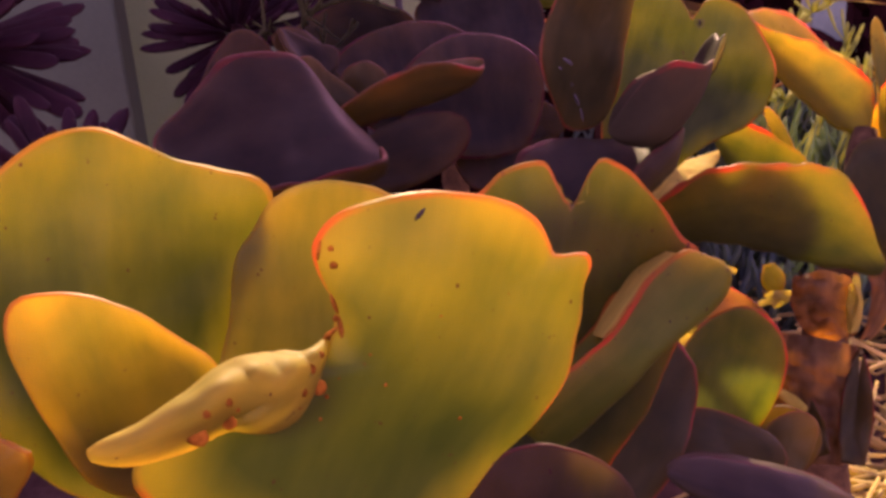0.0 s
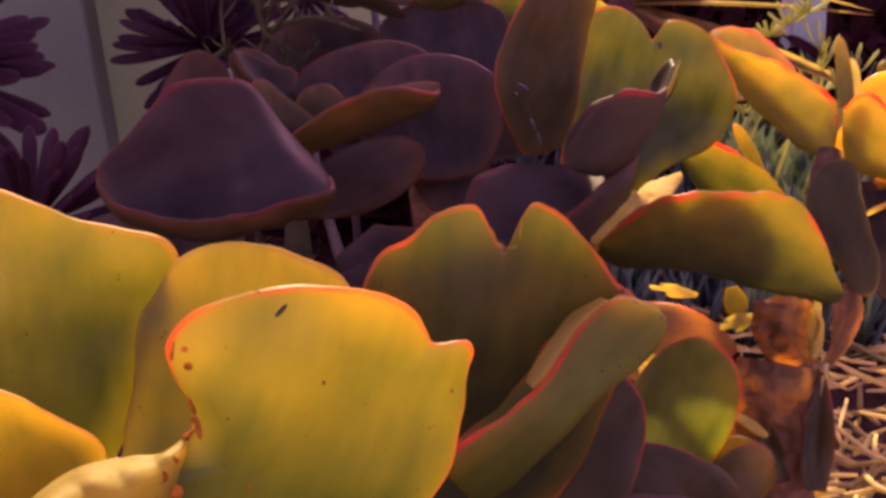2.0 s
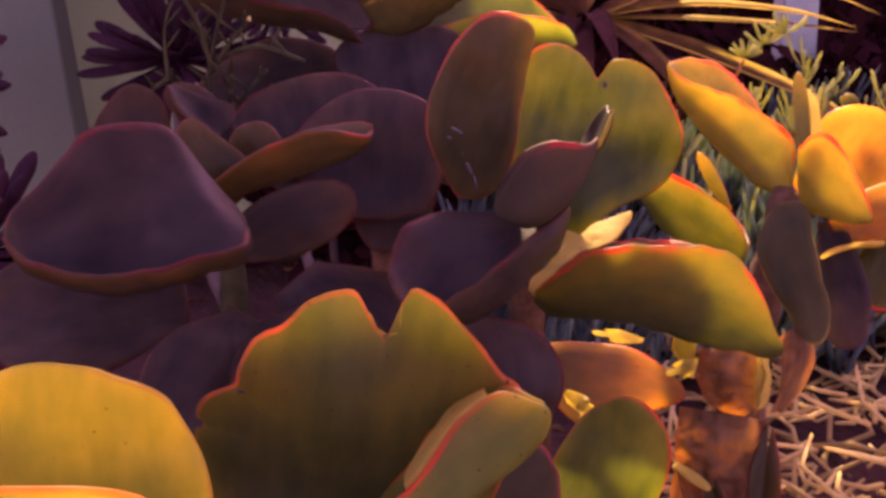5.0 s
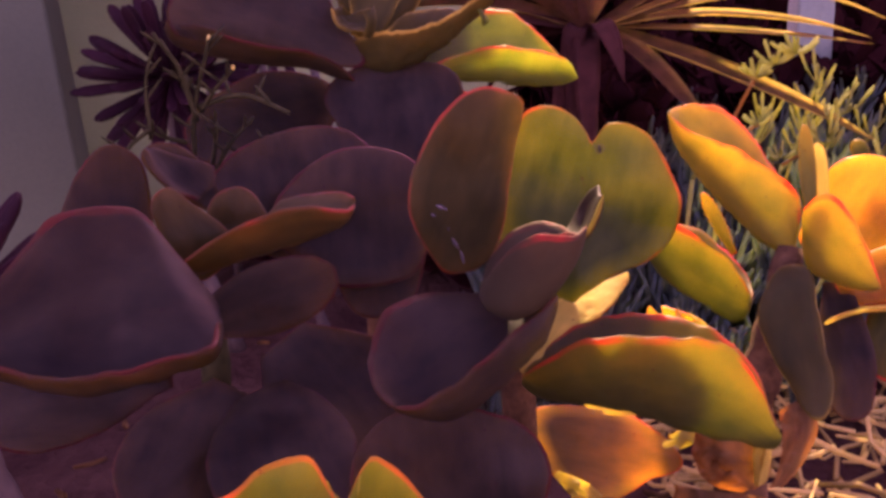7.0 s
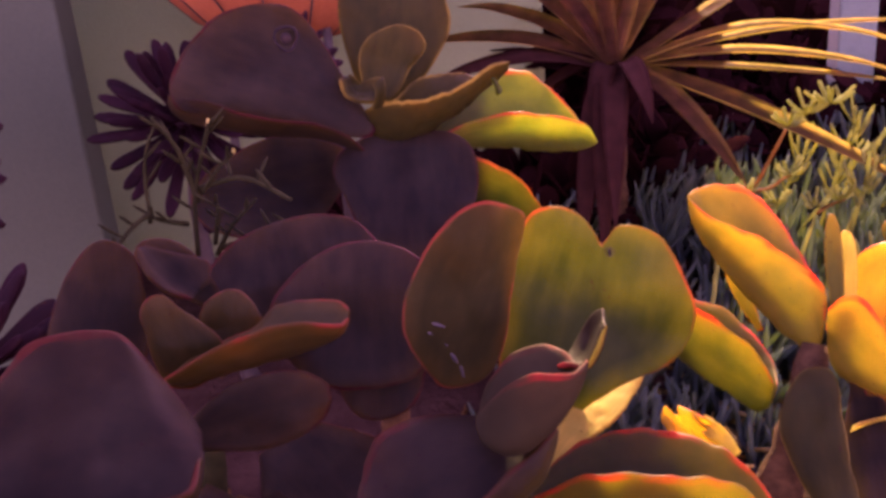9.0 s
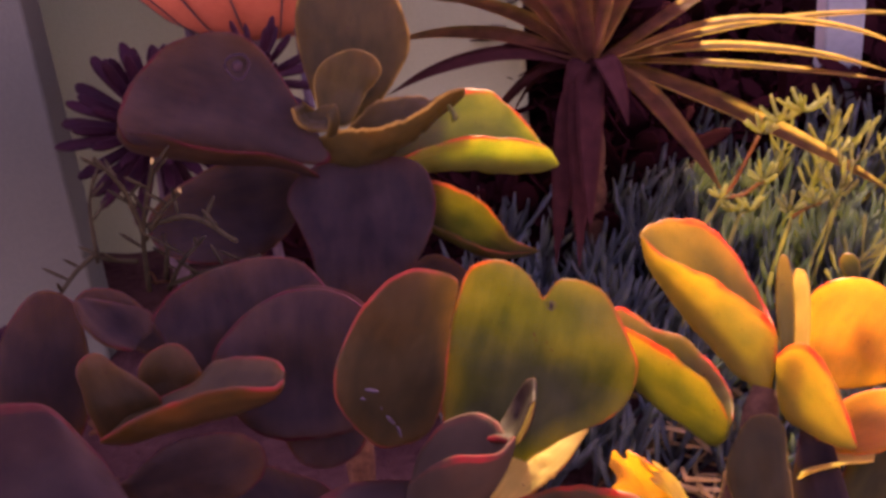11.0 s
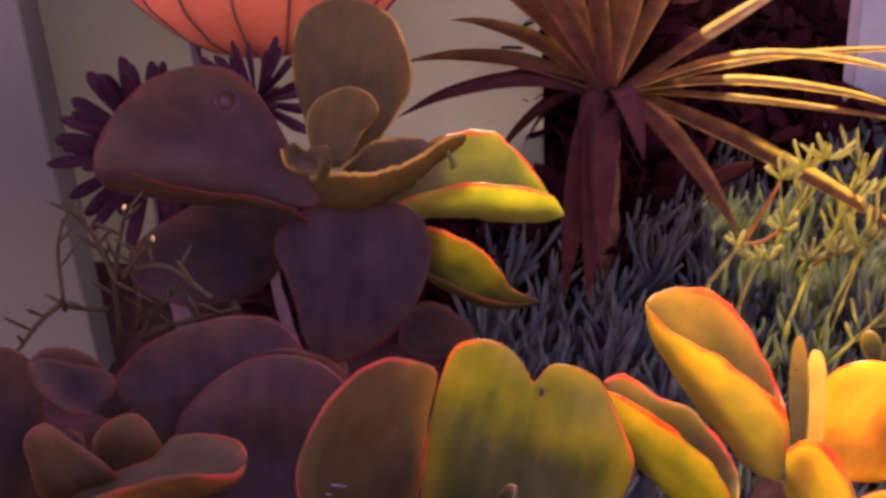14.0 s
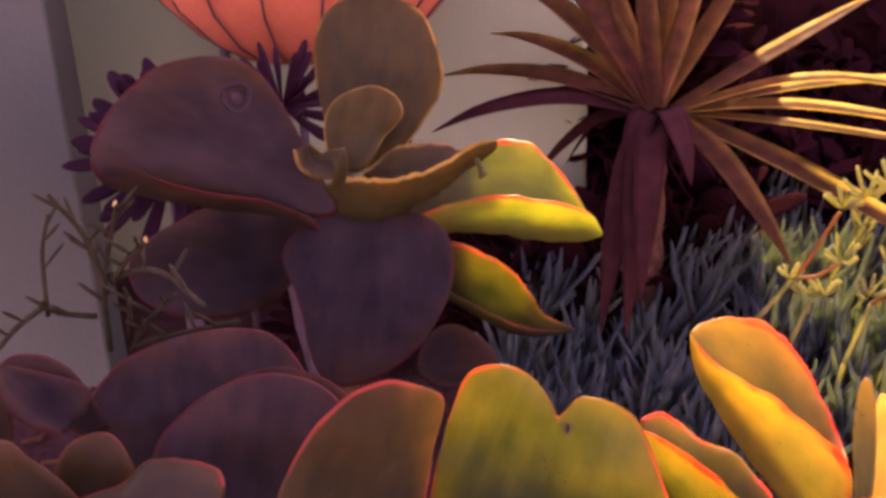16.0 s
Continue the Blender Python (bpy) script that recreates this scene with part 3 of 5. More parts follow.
def twig_plant(at, keys_list, budding, label):
    plant = thing("slender_succulent", at, label, "succulent")
    for number, (keys, r) in enumerate(keys_list):
        stem(plant, keys, r * 1.25, r * 0.8, TWIG, "shoot", 12, 0.05)
        tip = Vector(keys[-1])
        line = curve_points(keys, 12)
        for i in (4, 7, 9):
            out = Vector((math.sin(i * 2.4 + r * 9000), math.cos(i * 2.4 + r * 9000), 0.9)).normalized()
            v, f = tube_mesh([line[i], line[i] + out * 0.006, line[i] + out * 0.014, line[i] + out * 0.018], [r * 0.5, r * 0.8, r * 0.75, r * 0.25], 6)
            part("leaf", v, f, TWIG, plant)
        if number not in budding:
            continue
        v, f = tube_mesh([tip - Vector((0, 0, 0.001)), tip + Vector((0, 0, 0.0005)), tip + Vector((0, 0, 0.0022)), tip + Vector((0, 0, 0.003))], [r * 0.5, r * 0.85, r * 0.75, r * 0.2], 6)
        part("bud", v, f, BUD, plant, "pale yellow bud")
    return plant


def bowl_on_stand(at, radius, floor):
    """A ribbed clay bowl held by a thin iron stand."""
    stand = thing("plant_stand", (at[0], at[1], floor), "thin dark iron plant stand before the wall", "plant stand")
    for k in range(4):
        g = k * math.pi / 2 + 0.5
        x, y = at[0] + math.cos(g) * radius * 0.55, at[1] + math.sin(g) * radius * 0.55
        v, f = tube_mesh([(x * 1.0, y, floor), (x, y, at[2] + radius * 0.22)], [0.006, 0.006], 8)
        part("leg", v, f, IRON, stand)
    ring = [(at[0] + math.cos(a) * radius * 0.57, at[1] + math.sin(a) * radius * 0.57, at[2] + radius * 0.16) for a in [2 * math.pi * i / 24 for i in range(25)]]
    v, f = tube_mesh(ring, [0.005] * 25, 6)
    part("ring", v, f, IRON, stand)
    pot = thing("clay_bowl", at, "orange-red terracotta bowl standing on the iron plant stand", "plant pot")
    rows = ((0.30, 0.0), (0.46, 0.03), (0.66, 0.16), (0.86, 0.38), (0.98, 0.62), (1.04, 0.80), (1.06, 0.86), (0.98, 0.87), (0.93, 0.80), (0.80, 0.45), (0.4, 0.2))
    verts, faces, n = [], [], 64
    for r, h in rows:
        for k in range(n):
            g = 2 * math.pi * k / n
            rr = r * radius * (1 + (0.018 * math.cos(g * 14) if h < 0.8 else 0))
            verts.append((at[0] + rr * math.cos(g), at[1] + rr * math.sin(g), at[2] + h * radius))
    for i in range(len(rows) - 1):
        for k in range(n):
            j = (k + 1) % n
            faces.append([i * n + k, i * n + j, (i + 1) * n + j, (i + 1) * n + k])
    faces.append(list(range(n))[::-1])
    faces.append([(len(rows) - 1) * n + k for k in range(n)])
    part("body", verts, faces, CLAY, pot)
    for k in range(18):
        g = 2 * math.pi * k / 18 + 0.1
        v, f = tube_mesh([(at[0] + r * 1.012 * radius * math.cos(g + 0.12 * h), at[1] + r * 1.012 * radius * math.sin(g + 0.12 * h), at[2] + h * radius) for r, h in rows[1:6]], [0.0008, 0.0012, 0.0014, 0.0014, 0.0010], 5)
        part("rib", v, f, IRON, pot, "dark raised rib line")
    return pot


def dark_thicket(name, label, box, count, seed, low=0.01, cap=9.0, core=0.0):
    """Low dark-leaved plants beyond the bed, one cover of many small spoon leaves."""
    rnd = random.Random(seed)
    verts, faces, margin = [], [], []
    for i in range(count):
        x, y = rnd.uniform(box[0], box[1]), rnd.uniform(box[2], box[3])
        z = min(rnd.uniform(low, box[4]) * (0.75 + 0.5 * noise.noise(Vector((x * 5, y * 5, 2)))), cap * rnd.uniform(0.9, 1.0))
        g, h = rnd.uniform(0, 6.28), rnd.uniform(-0.2, 1.3)
        d = Vector((math.cos(g) * math.cos(h), math.sin(g) * math.cos(h), math.sin(h)))
        long = rnd.uniform(0.05, 0.10)
        root = Vector((x, y, z))
        v, f, mg, *_ = blade(root, root + d * long, Vector((rnd.uniform(-.5, .5), rnd.uniform(-.5, .5), 1)), long * 0.4, n=12, rings=(0, 0.6, 0.93, 1), thick=0.003)
        o = len(verts)
        verts += v
        faces += [[o + q for q in w] for w in f]
        margin += mg
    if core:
        # a solid lumpy block added inside the hedge to stop the sun
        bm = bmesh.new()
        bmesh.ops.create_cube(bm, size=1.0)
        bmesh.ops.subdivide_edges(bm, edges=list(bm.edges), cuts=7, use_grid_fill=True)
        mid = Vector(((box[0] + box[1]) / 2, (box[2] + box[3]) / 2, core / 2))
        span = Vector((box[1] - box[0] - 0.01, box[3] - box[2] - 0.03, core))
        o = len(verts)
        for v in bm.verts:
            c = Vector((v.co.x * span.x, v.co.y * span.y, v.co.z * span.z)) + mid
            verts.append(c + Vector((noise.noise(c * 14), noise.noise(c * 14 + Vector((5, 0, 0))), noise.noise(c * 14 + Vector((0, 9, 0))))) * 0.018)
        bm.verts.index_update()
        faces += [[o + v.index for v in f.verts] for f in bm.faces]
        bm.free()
    return tagged(part(name, verts, faces, SHRUB, None), label, "ground cover", kind="stuff")


# ---- plant with the large leaves in the foreground ----
near_plant = thing("broad_leaf_succulent", (-0.0333, 0.2066, 0.0000), "yellow-green paddle-leaf succulent with red leaf margins, chewed edges", "succulent", "paddle-leaf plants")
stem(near_plant, [(-0.0333, 0.2066, 0.0000), (-0.0333, 0.2066, 0.1000), (-0.0313, 0.2045, 0.3369)], 0.011, 0.009)
chewed_leaf = leaf(near_plant, GREEN, (-0.0286, 0.1610, 0.3850), (0.0017, 0.1760, 0.4548), (0.4452, -0.8954, 0.0000), form=(45.4, 45.8, 46.0, 46.2, 46.4, 46.1, 45.7, 45.9, 47.0, 48.8, 50.5, 51.4, 49.6, 42.8, 36.5, 29.6, 19.0, 17.4, 17.1, 17.1, 17.5, 18.2, 19.6, 24.7, 28.9, 30.5, 31.3, 31.5, 31.2, 31.0, 30.9, 30.8, 30.8, 30.8, 30.9, 31.1, 31.4, 31.8, 32.1, 32.6, 32.9, 33.1, 33.0, 32.5, 32.4, 37.6, 38.2, 36.7, 35.4, 34.6, 34.0, 33.6, 33.3, 33.0, 32.6, 32.2, 31.7, 31.4, 31.2, 31.0, 31.0, 31.3, 31.9, 32.8, 33.9, 35.1, 36.2, 37.7, 39.4, 41.3, 43.2, 44.7), heart=0.609, label="broad yellow-green leaf with red rim and chewed curling side", arch=-0.02, cup=(-0.02, -0.05), thick=0.0042, n=200)
torn_lobe = trough(chewed_leaf, LOBE, [(-0.0242, 0.1680, 0.4349), (-0.0283, 0.1640, 0.4334), (-0.0341, 0.1580, 0.4366), (-0.0393, 0.1520, 0.4379), (-0.0445, 0.1460, 0.4360), (-0.0505, 0.1410, 0.4338), (-0.0575, 0.1370, 0.4328)], [(-0.0254, 0.1630, 0.4321), (-0.0289, 0.1520, 0.4349), (-0.0329, 0.1450, 0.4367), (-0.0369, 0.1400, 0.4386), (-0.0432, 0.1370, 0.4365), (-0.0500, 0.1360, 0.4338), (-0.0575, 0.1370, 0.4318)], [(-0.0266, 0.1670, 0.4247), (-0.0309, 0.1600, 0.4228), (-0.0353, 0.1550, 0.4238), (-0.0401, 0.1490, 0.4279), (-0.0453, 0.1440, 0.4278), (-0.0520, 0.1400, 0.4284), (-0.0575, 0.1380, 0.4301)], name="torn_lobe", label="pale torn lobe curled back with brown scars", bulge=0.25, ripple=0.11, thick=0.0022)
leaf(near_plant, FERN, (-0.1016, 0.2490, 0.3513), (-0.0902, 0.2626, 0.4531), (0.3013, -0.9490, 0.0929), form=(55.0, 52.8, 46.1, 41.4, 39.0, 38.1, 38.2, 39.1, 40.4, 41.6, 42.9, 43.3, 45.0, 46.9, 46.6, 43.9, 43.4, 47.3, 52.9, 47.1, 37.3, 34.2, 33.2, 33.8, 35.4, 38.6, 43.9, 51.6), heart=0.544, arch=0.02, cup=(0.08, 0.05), wave=0.02, n=140)
leaf(near_plant, SAGE, (-0.0422, 0.2556, 0.3543), (-0.0333, 0.2641, 0.4351), (0.1131, -0.9893, 0.0925), form=(38.7, 42.6, 48.4, 54.2, 47.3, 38.1, 32.8, 30.1, 28.1, 27.5, 28.5, 31.3, 34.8, 36.8, 41.5, 43.7, 44.4, 44.3, 43.4, 43.7, 41.3, 39.6, 38.5, 37.2, 35.1, 33.4, 32.4, 32.8, 33.8, 34.6, 35.2, 36.3), heart=0.458, arch=-0.03, cup=(0.06, 0.12), n=140)
leaf(near_plant, HONEY, (-0.0704, 0.1994, 0.3843), (-0.0788, 0.1992, 0.4355), (0.5123, -0.8550, 0.0812), form=(26.6, 23.6, 21.4, 19.4, 17.2, 15.7, 15.0, 15.2, 16.2, 18.1, 21.4, 26.7, 30.0, 26.7, 23.3, 20.4, 18.5, 17.2, 16.4, 16.5, 17.7, 20.0, 21.7, 21.0, 20.9, 21.8, 23.6, 27.5), heart=0.513, cup=(0.35, 0.0), arch=0.03)
leaf(near_plant, HONEY, (-0.1370, 0.2145, 0.3719), (-0.0886, 0.1838, 0.4070), (-0.5243, -0.8513, -0.0223), 0.0195, m=0.5, b=0.4, q=1.6)
slim_leaf = trough(near_plant, CELADON, [(0.0087, 0.3000, 0.3463), (0.0208, 0.3050, 0.3520), (0.0329, 0.3110, 0.3555), (0.0451, 0.3180, 0.3621), (0.0531, 0.3240, 0.3710), (0.0598, 0.3280, 0.3776), (0.0682, 0.3310, 0.3830), (0.0746, 0.3330, 0.3830), (0.0856, 0.3360, 0.3761)], [(0.0220, 0.3060, 0.3247), (0.0367, 0.3110, 0.3349), (0.0497, 0.3160, 0.3442), (0.0610, 0.3210, 0.3537), (0.0705, 0.3260, 0.3583), (0.0782, 0.3300, 0.3627), (0.0838, 0.3340, 0.3673), (0.0861, 0.3360, 0.3712), (0.0860, 0.3360, 0.3752)], [(0.0070, 0.3120, 0.3402), (0.0189, 0.3200, 0.3445), (0.0304, 0.3300, 0.3472), (0.0411, 0.3400, 0.3537), (0.0492, 0.3460, 0.3627), (0.0561, 0.3490, 0.3696), (0.0664, 0.3480, 0.3769), (0.0745, 0.3440, 0.3796), (0.0861, 0.3380, 0.3759)], bulge=0.10, label="spoon-shaped leaf with a rolled red edge")
# Pale strip laid on the rim to paint the sunlight there.
trough(slim_leaf, PALE, [(0.0419, 0.3170, 0.3603), (0.0465, 0.3195, 0.3639), (0.0531, 0.3238, 0.3711), (0.0598, 0.3278, 0.3777), (0.0682, 0.3308, 0.3831)], [(0.0410, 0.3250, 0.3574), (0.0452, 0.3270, 0.3621), (0.0520, 0.3310, 0.3693), (0.0586, 0.3350, 0.3755), (0.0678, 0.3370, 0.3811)], [(0.0404, 0.3330, 0.3544), (0.0436, 0.3360, 0.3588), (0.0504, 0.3410, 0.3661), (0.0570, 0.3440, 0.3729), (0.0674, 0.3430, 0.3793)], name="leaf_edge", label="rolled edge with sunlight put into its pale colour", bulge=-0.05, thick=0.0012)
notched_leaf = leaf(near_plant, MOSS, (0.0070, 0.3544, 0.2589), (0.0341, 0.3496, 0.4109), (-0.0102, -0.9995, -0.0298), form=(72.5, 72.4, 72.2, 71.9, 70.9, 68.7, 65.6, 62.4, 59.4, 56.9, 54.9, 53.5, 52.6, 51.9, 51.4, 51.2, 51.2, 51.5, 52.0, 52.9, 53.9, 54.9, 56.0, 57.3, 58.1, 57.3, 54.9, 53.1, 56.1, 58.3, 60.4, 61.0, 60.7, 62.4, 65.6, 66.9, 67.2, 66.4, 58.6, 55.2, 70.6, 72.5, 72.0, 70.3, 68.8, 67.3, 65.5, 65.0, 66.8, 65.6, 63.3, 60.6, 57.6, 54.6, 51.9, 49.7, 48.1, 47.0, 46.2, 45.8, 45.6, 45.8, 46.2, 46.9, 47.8, 49.0, 50.7, 53.2, 56.4, 60.2, 64.4, 68.5, 71.1, 72.2, 72.5, 72.5), heart=0.559, label="olive leaf with a bitten notch in its scalloped top", arch=0.02, cup=(0.05, 0.05), bites=((0.30, 0.006, 0.05), (0.5205, 0.0065, 0.10)), n=260)
streak_mark(notched_leaf, (0.0324, 0.3529, 0.4031), (0.0336, 0.3522, 0.3991), 0.00035, LOBE, "torn_edge", "pale dried bite edge")
streak_mark(notched_leaf, (0.0342, 0.3521, 0.3979), (0.0371, 0.3514, 0.3958), 0.00040, LOBE, "torn_edge", "pale dried bite edge")
streak_mark(notched_leaf, (0.0378, 0.3511, 0.3957), (0.0409, 0.3505, 0.3968), 0.00040, LOBE, "torn_edge", "pale dried bite edge")
streak_mark(notched_leaf, (0.0417, 0.3509, 0.3988), (0.0427, 0.3523, 0.4051), 0.00030, LOBE, "torn_edge", "pale dried bite edge")
streak_mark(notched_leaf, (-0.0127, 0.3480, 0.3804), (-0.0098, 0.3478, 0.3799), 0.00060, PIT, "torn_edge", "dark slit")
leaf(near_plant, SHADY, (0.0145, 0.2562, 0.3036), (0.0206, 0.2580, 0.3574), (-0.1371, -0.9893, 0.0491), 0.0479, m=0.6, b=0.4, arch=0.05)
leaf(near_plant, RUST, (0.0381, 0.3908, 0.2296), (0.0892, 0.4400, 0.2999), (-0.0638, -0.7956, 0.6025), 0.0499, m=0.5, b=0.4, wave=0.1)
streak_mark(chewed_leaf, (-0.0086, 0.1694, 0.4540), (-0.0068, 0.1712, 0.4553), 0.0004, PIT, "scratch", "short dark scratch")
scar(chewed_leaf, (-0.0417, 0.1385, 0.4330), 0.00169)
scar(chewed_leaf, (-0.0379, 0.1422, 0.4332), 0.00144)
scar(chewed_leaf, (-0.0391, 0.1360, 0.4377), 0.00069)
scar(chewed_leaf, (-0.0363, 0.1383, 0.4383), 0.00075)
scar(chewed_leaf, (-0.0359, 0.1414, 0.4354), 0.00050)
scar(chewed_leaf, (-0.0265, 0.1596, 0.4290), 0.00144)
scar(chewed_leaf, (-0.0280, 0.1540, 0.4312), 0.00088)
scar(chewed_leaf, (-0.0267, 0.1565, 0.4338), 0.00100)
scar(chewed_leaf, (-0.0254, 0.1594, 0.4349), 0.00075)
scar(chewed_leaf, (-0.0249, 0.1654, 0.4351), 0.00069)
scar(chewed_leaf, (-0.0229, 0.1649, 0.4389), 0.00063)
scar(chewed_leaf, (-0.0254, 0.1600, 0.4270), 0.00056)
scar(chewed_leaf, (-0.0178, 0.1638, 0.4324), 0.00031)
scar(chewed_leaf, (-0.0189, 0.1634, 0.4309), 0.00028)
scar(chewed_leaf, (-0.0158, 0.1646, 0.4262), 0.00040)
scar(chewed_leaf, (-0.0037, 0.1741, 0.4136), 0.00038)
scar(chewed_leaf, (-0.0267, 0.1590, 0.4234), 0.00038)
scar(chewed_leaf, (-0.0292, 0.1549, 0.4279), 0.00031)
scar(chewed_leaf, (-0.0223, 0.1642, 0.4488), 0.00063)
scar(chewed_leaf, (-0.0225, 0.1646, 0.4516), 0.00050)
scar(chewed_leaf, (-0.0231, 0.1612, 0.4296), 0.00028)
scar(chewed_leaf, (-0.0055, 0.1686, 0.4366), 0.00019)
scar(chewed_leaf, (0.0066, 0.1775, 0.4362), 0.00019)
streak_mark(chewed_leaf, (-0.0222, 0.1640, 0.4358), (-0.0224, 0.1647, 0.4395), 0.00055, SCAR, "torn_edge", "dried brown torn edge")
streak_mark(chewed_leaf, (-0.0226, 0.1648, 0.4399), (-0.0234, 0.1646, 0.4437), 0.00045, SCAR, "torn_edge", "dried brown torn edge")
streak_mark(chewed_leaf, (-0.0249, 0.1645, 0.4498), (-0.0240, 0.1649, 0.4531), 0.00035, SCAR, "torn_edge", "dried brown torn edge")
streak_mark(chewed_leaf, (-0.0256, 0.1655, 0.4351), (-0.0228, 0.1645, 0.4375), 0.00050, SCAR, "torn_edge", "dried brown torn edge")
# ---- low young shoots ----
young_plant = thing("broad_leaf_succulent", (0.1394, 0.4796, 0.0000), "low young paddle-leaf succulent shoot, half in shade", "succulent", "paddle-leaf plants")
stem(young_plant, [(0.1394, 0.4796, 0.0000), (0.1394, 0.4796, 0.1594)], 0.01, 0.009)
leaf(young_plant, LIME, (0.1062, 0.4928, 0.1889), (0.1393, 0.4998, 0.2870), (-0.3483, -0.9194, 0.1829), form=(49.6, 53.2, 44.6, 36.1, 30.0, 27.4, 27.2, 29.5, 35.3, 44.0, 52.4, 51.0, 44.3, 35.9, 30.4, 27.7, 27.4, 30.1, 36.3, 44.4), heart=0.500, arch=-0.04, cup=(0.1, 0.1))
leaf(young_plant, RUST, (0.1359, 0.4326, 0.2373), (0.0846, 0.4348, 0.2576), (0.1001, -0.9312, 0.3505), form=(32.9, 22.5, 18.1, 16.3, 16.1, 17.6, 21.6, 26.6, 29.1, 26.6, 19.9, 16.1, 14.9, 15.5, 18.5, 26.6), heart=0.490, arch=0.04, cup=(0.1, 0.1))
leaf(young_plant, RUST, (0.1445, 0.4602, 0.2086), (0.1591, 0.4672, 0.2424), (-0.2479, -0.9220, 0.2974), form=(17.6, 15.3, 13.3, 13.1, 13.9, 14.8, 16.1, 18.4, 17.7, 13.3, 11.3, 11.3, 13.7, 20.2), heart=0.529, cup=(0.1, 0.1))
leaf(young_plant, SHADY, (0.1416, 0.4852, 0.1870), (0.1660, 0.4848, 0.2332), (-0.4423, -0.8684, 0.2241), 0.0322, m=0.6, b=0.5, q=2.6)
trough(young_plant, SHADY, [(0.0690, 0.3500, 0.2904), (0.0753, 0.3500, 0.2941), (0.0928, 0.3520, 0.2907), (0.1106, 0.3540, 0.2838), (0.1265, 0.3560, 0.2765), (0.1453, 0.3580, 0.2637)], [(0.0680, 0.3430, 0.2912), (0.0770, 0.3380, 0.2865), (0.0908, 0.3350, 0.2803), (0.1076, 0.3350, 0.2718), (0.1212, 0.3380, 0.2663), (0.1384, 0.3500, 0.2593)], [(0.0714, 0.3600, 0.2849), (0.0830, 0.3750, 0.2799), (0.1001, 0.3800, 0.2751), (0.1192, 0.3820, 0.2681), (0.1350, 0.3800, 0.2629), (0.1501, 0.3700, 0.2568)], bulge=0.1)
# ---- middle plant ----
middle_plant = thing("broad_leaf_succulent", (0.0982, 0.6089, 0.0000), "paddle-leaf succulent rosette with red-rimmed leaves, half in sun", "succulent", "paddle-leaf plants")
stem(middle_plant, [(0.0982, 0.6089, 0.0000), (0.0982, 0.6089, 0.1223), (0.0974, 0.6366, 0.3161)], 0.014, 0.01)
dull_leaf = leaf(middle_plant, DUSK, (0.0598, 0.6044, 0.3541), (0.0892, 0.6016, 0.4583), (0.4501, -0.8803, -0.1500), form=(51.8, 44.1, 39.2, 36.4, 35.1, 34.7, 33.9, 33.4, 33.7, 34.6, 36.6, 40.2, 45.3, 49.0, 51.3, 51.5, 50.4, 38.3, 31.2, 28.2, 26.9, 26.9, 28.3, 31.3, 36.5, 44.1, 52.0, 54.4), heart=0.529, label="dull bronze leaf with dusty pale spots", cup=(0.12, 0.12), arch=-0.02, n=110)
heart_leaf = leaf(middle_plant, MOSS, (0.1193, 0.6449, 0.3079), (0.1499, 0.6662, 0.4216), (-0.1123, -0.9708, 0.2120), form=(61.1, 62.2, 63.3, 64.6, 65.9, 66.5, 64.8, 60.9, 56.6, 53.2, 50.7, 48.6, 46.9, 45.7, 44.9, 44.4, 44.4, 44.8, 45.6, 46.8, 48.4, 50.6, 53.3, 56.7, 60.5, 63.3, 63.2, 61.8, 59.1, 54.9, 49.9, 44.1, 39.4, 51.1, 54.0, 56.0, 57.3, 57.9, 57.8, 57.3, 56.8, 56.4, 56.4, 56.9, 57.8, 58.1, 57.5, 56.7, 55.8, 54.8, 53.4, 51.7, 49.9, 47.9, 45.6, 43.9, 43.1, 43.0, 43.6, 44.8, 46.5, 48.9, 53.5, 59.0), heart=0.557, label="heart-shaped olive leaf with a small hole below its notch", arch=-0.02, cup=(0.06, 0.10), n=150)
trough(middle_plant, MAROON, [(0.0796, 0.5650, 0.3675), (0.0862, 0.5450, 0.3855), (0.0951, 0.5320, 0.4012), (0.1066, 0.5280, 0.4088), (0.1168, 0.5300, 0.4082), (0.1243, 0.5350, 0.4044), (0.1304, 0.5450, 0.4051)], [(0.0795, 0.5600, 0.3667), (0.0847, 0.5450, 0.3659), (0.0937, 0.5380, 0.3643), (0.1045, 0.5370, 0.3686), (0.1141, 0.5400, 0.3754), (0.1225, 0.5420, 0.3870), (0.1298, 0.5450, 0.4009)], [(0.0811, 0.5750, 0.3660), (0.0861, 0.5780, 0.3783), (0.0966, 0.5800, 0.3900), (0.1094, 0.5800, 0.3944), (0.1201, 0.5750, 0.3942), (0.1270, 0.5600, 0.3952), (0.1307, 0.5480, 0.4034)], label="young cupped leaf with a red rim", bulge=0.25)
torn_leaf = trough(middle_plant, MAROON, [(0.1175, 0.5600, 0.3943), (0.1239, 0.5550, 0.3973), (0.1302, 0.5520, 0.3973), (0.1356, 0.5520, 0.4049), (0.1396, 0.5560, 0.4159)], [(0.1192, 0.5650, 0.3907), (0.1251, 0.5700, 0.3884), (0.1311, 0.5750, 0.3905), (0.1354, 0.5750, 0.3977), (0.1397, 0.5700, 0.4110)], [(0.1232, 0.5800, 0.3875), (0.1282, 0.5880, 0.3917), (0.1328, 0.5900, 0.3998), (0.1370, 0.5880, 0.4069), (0.1403, 0.5800, 0.4124)], bulge=0.1, label="small curled leaf with a bright torn edge")
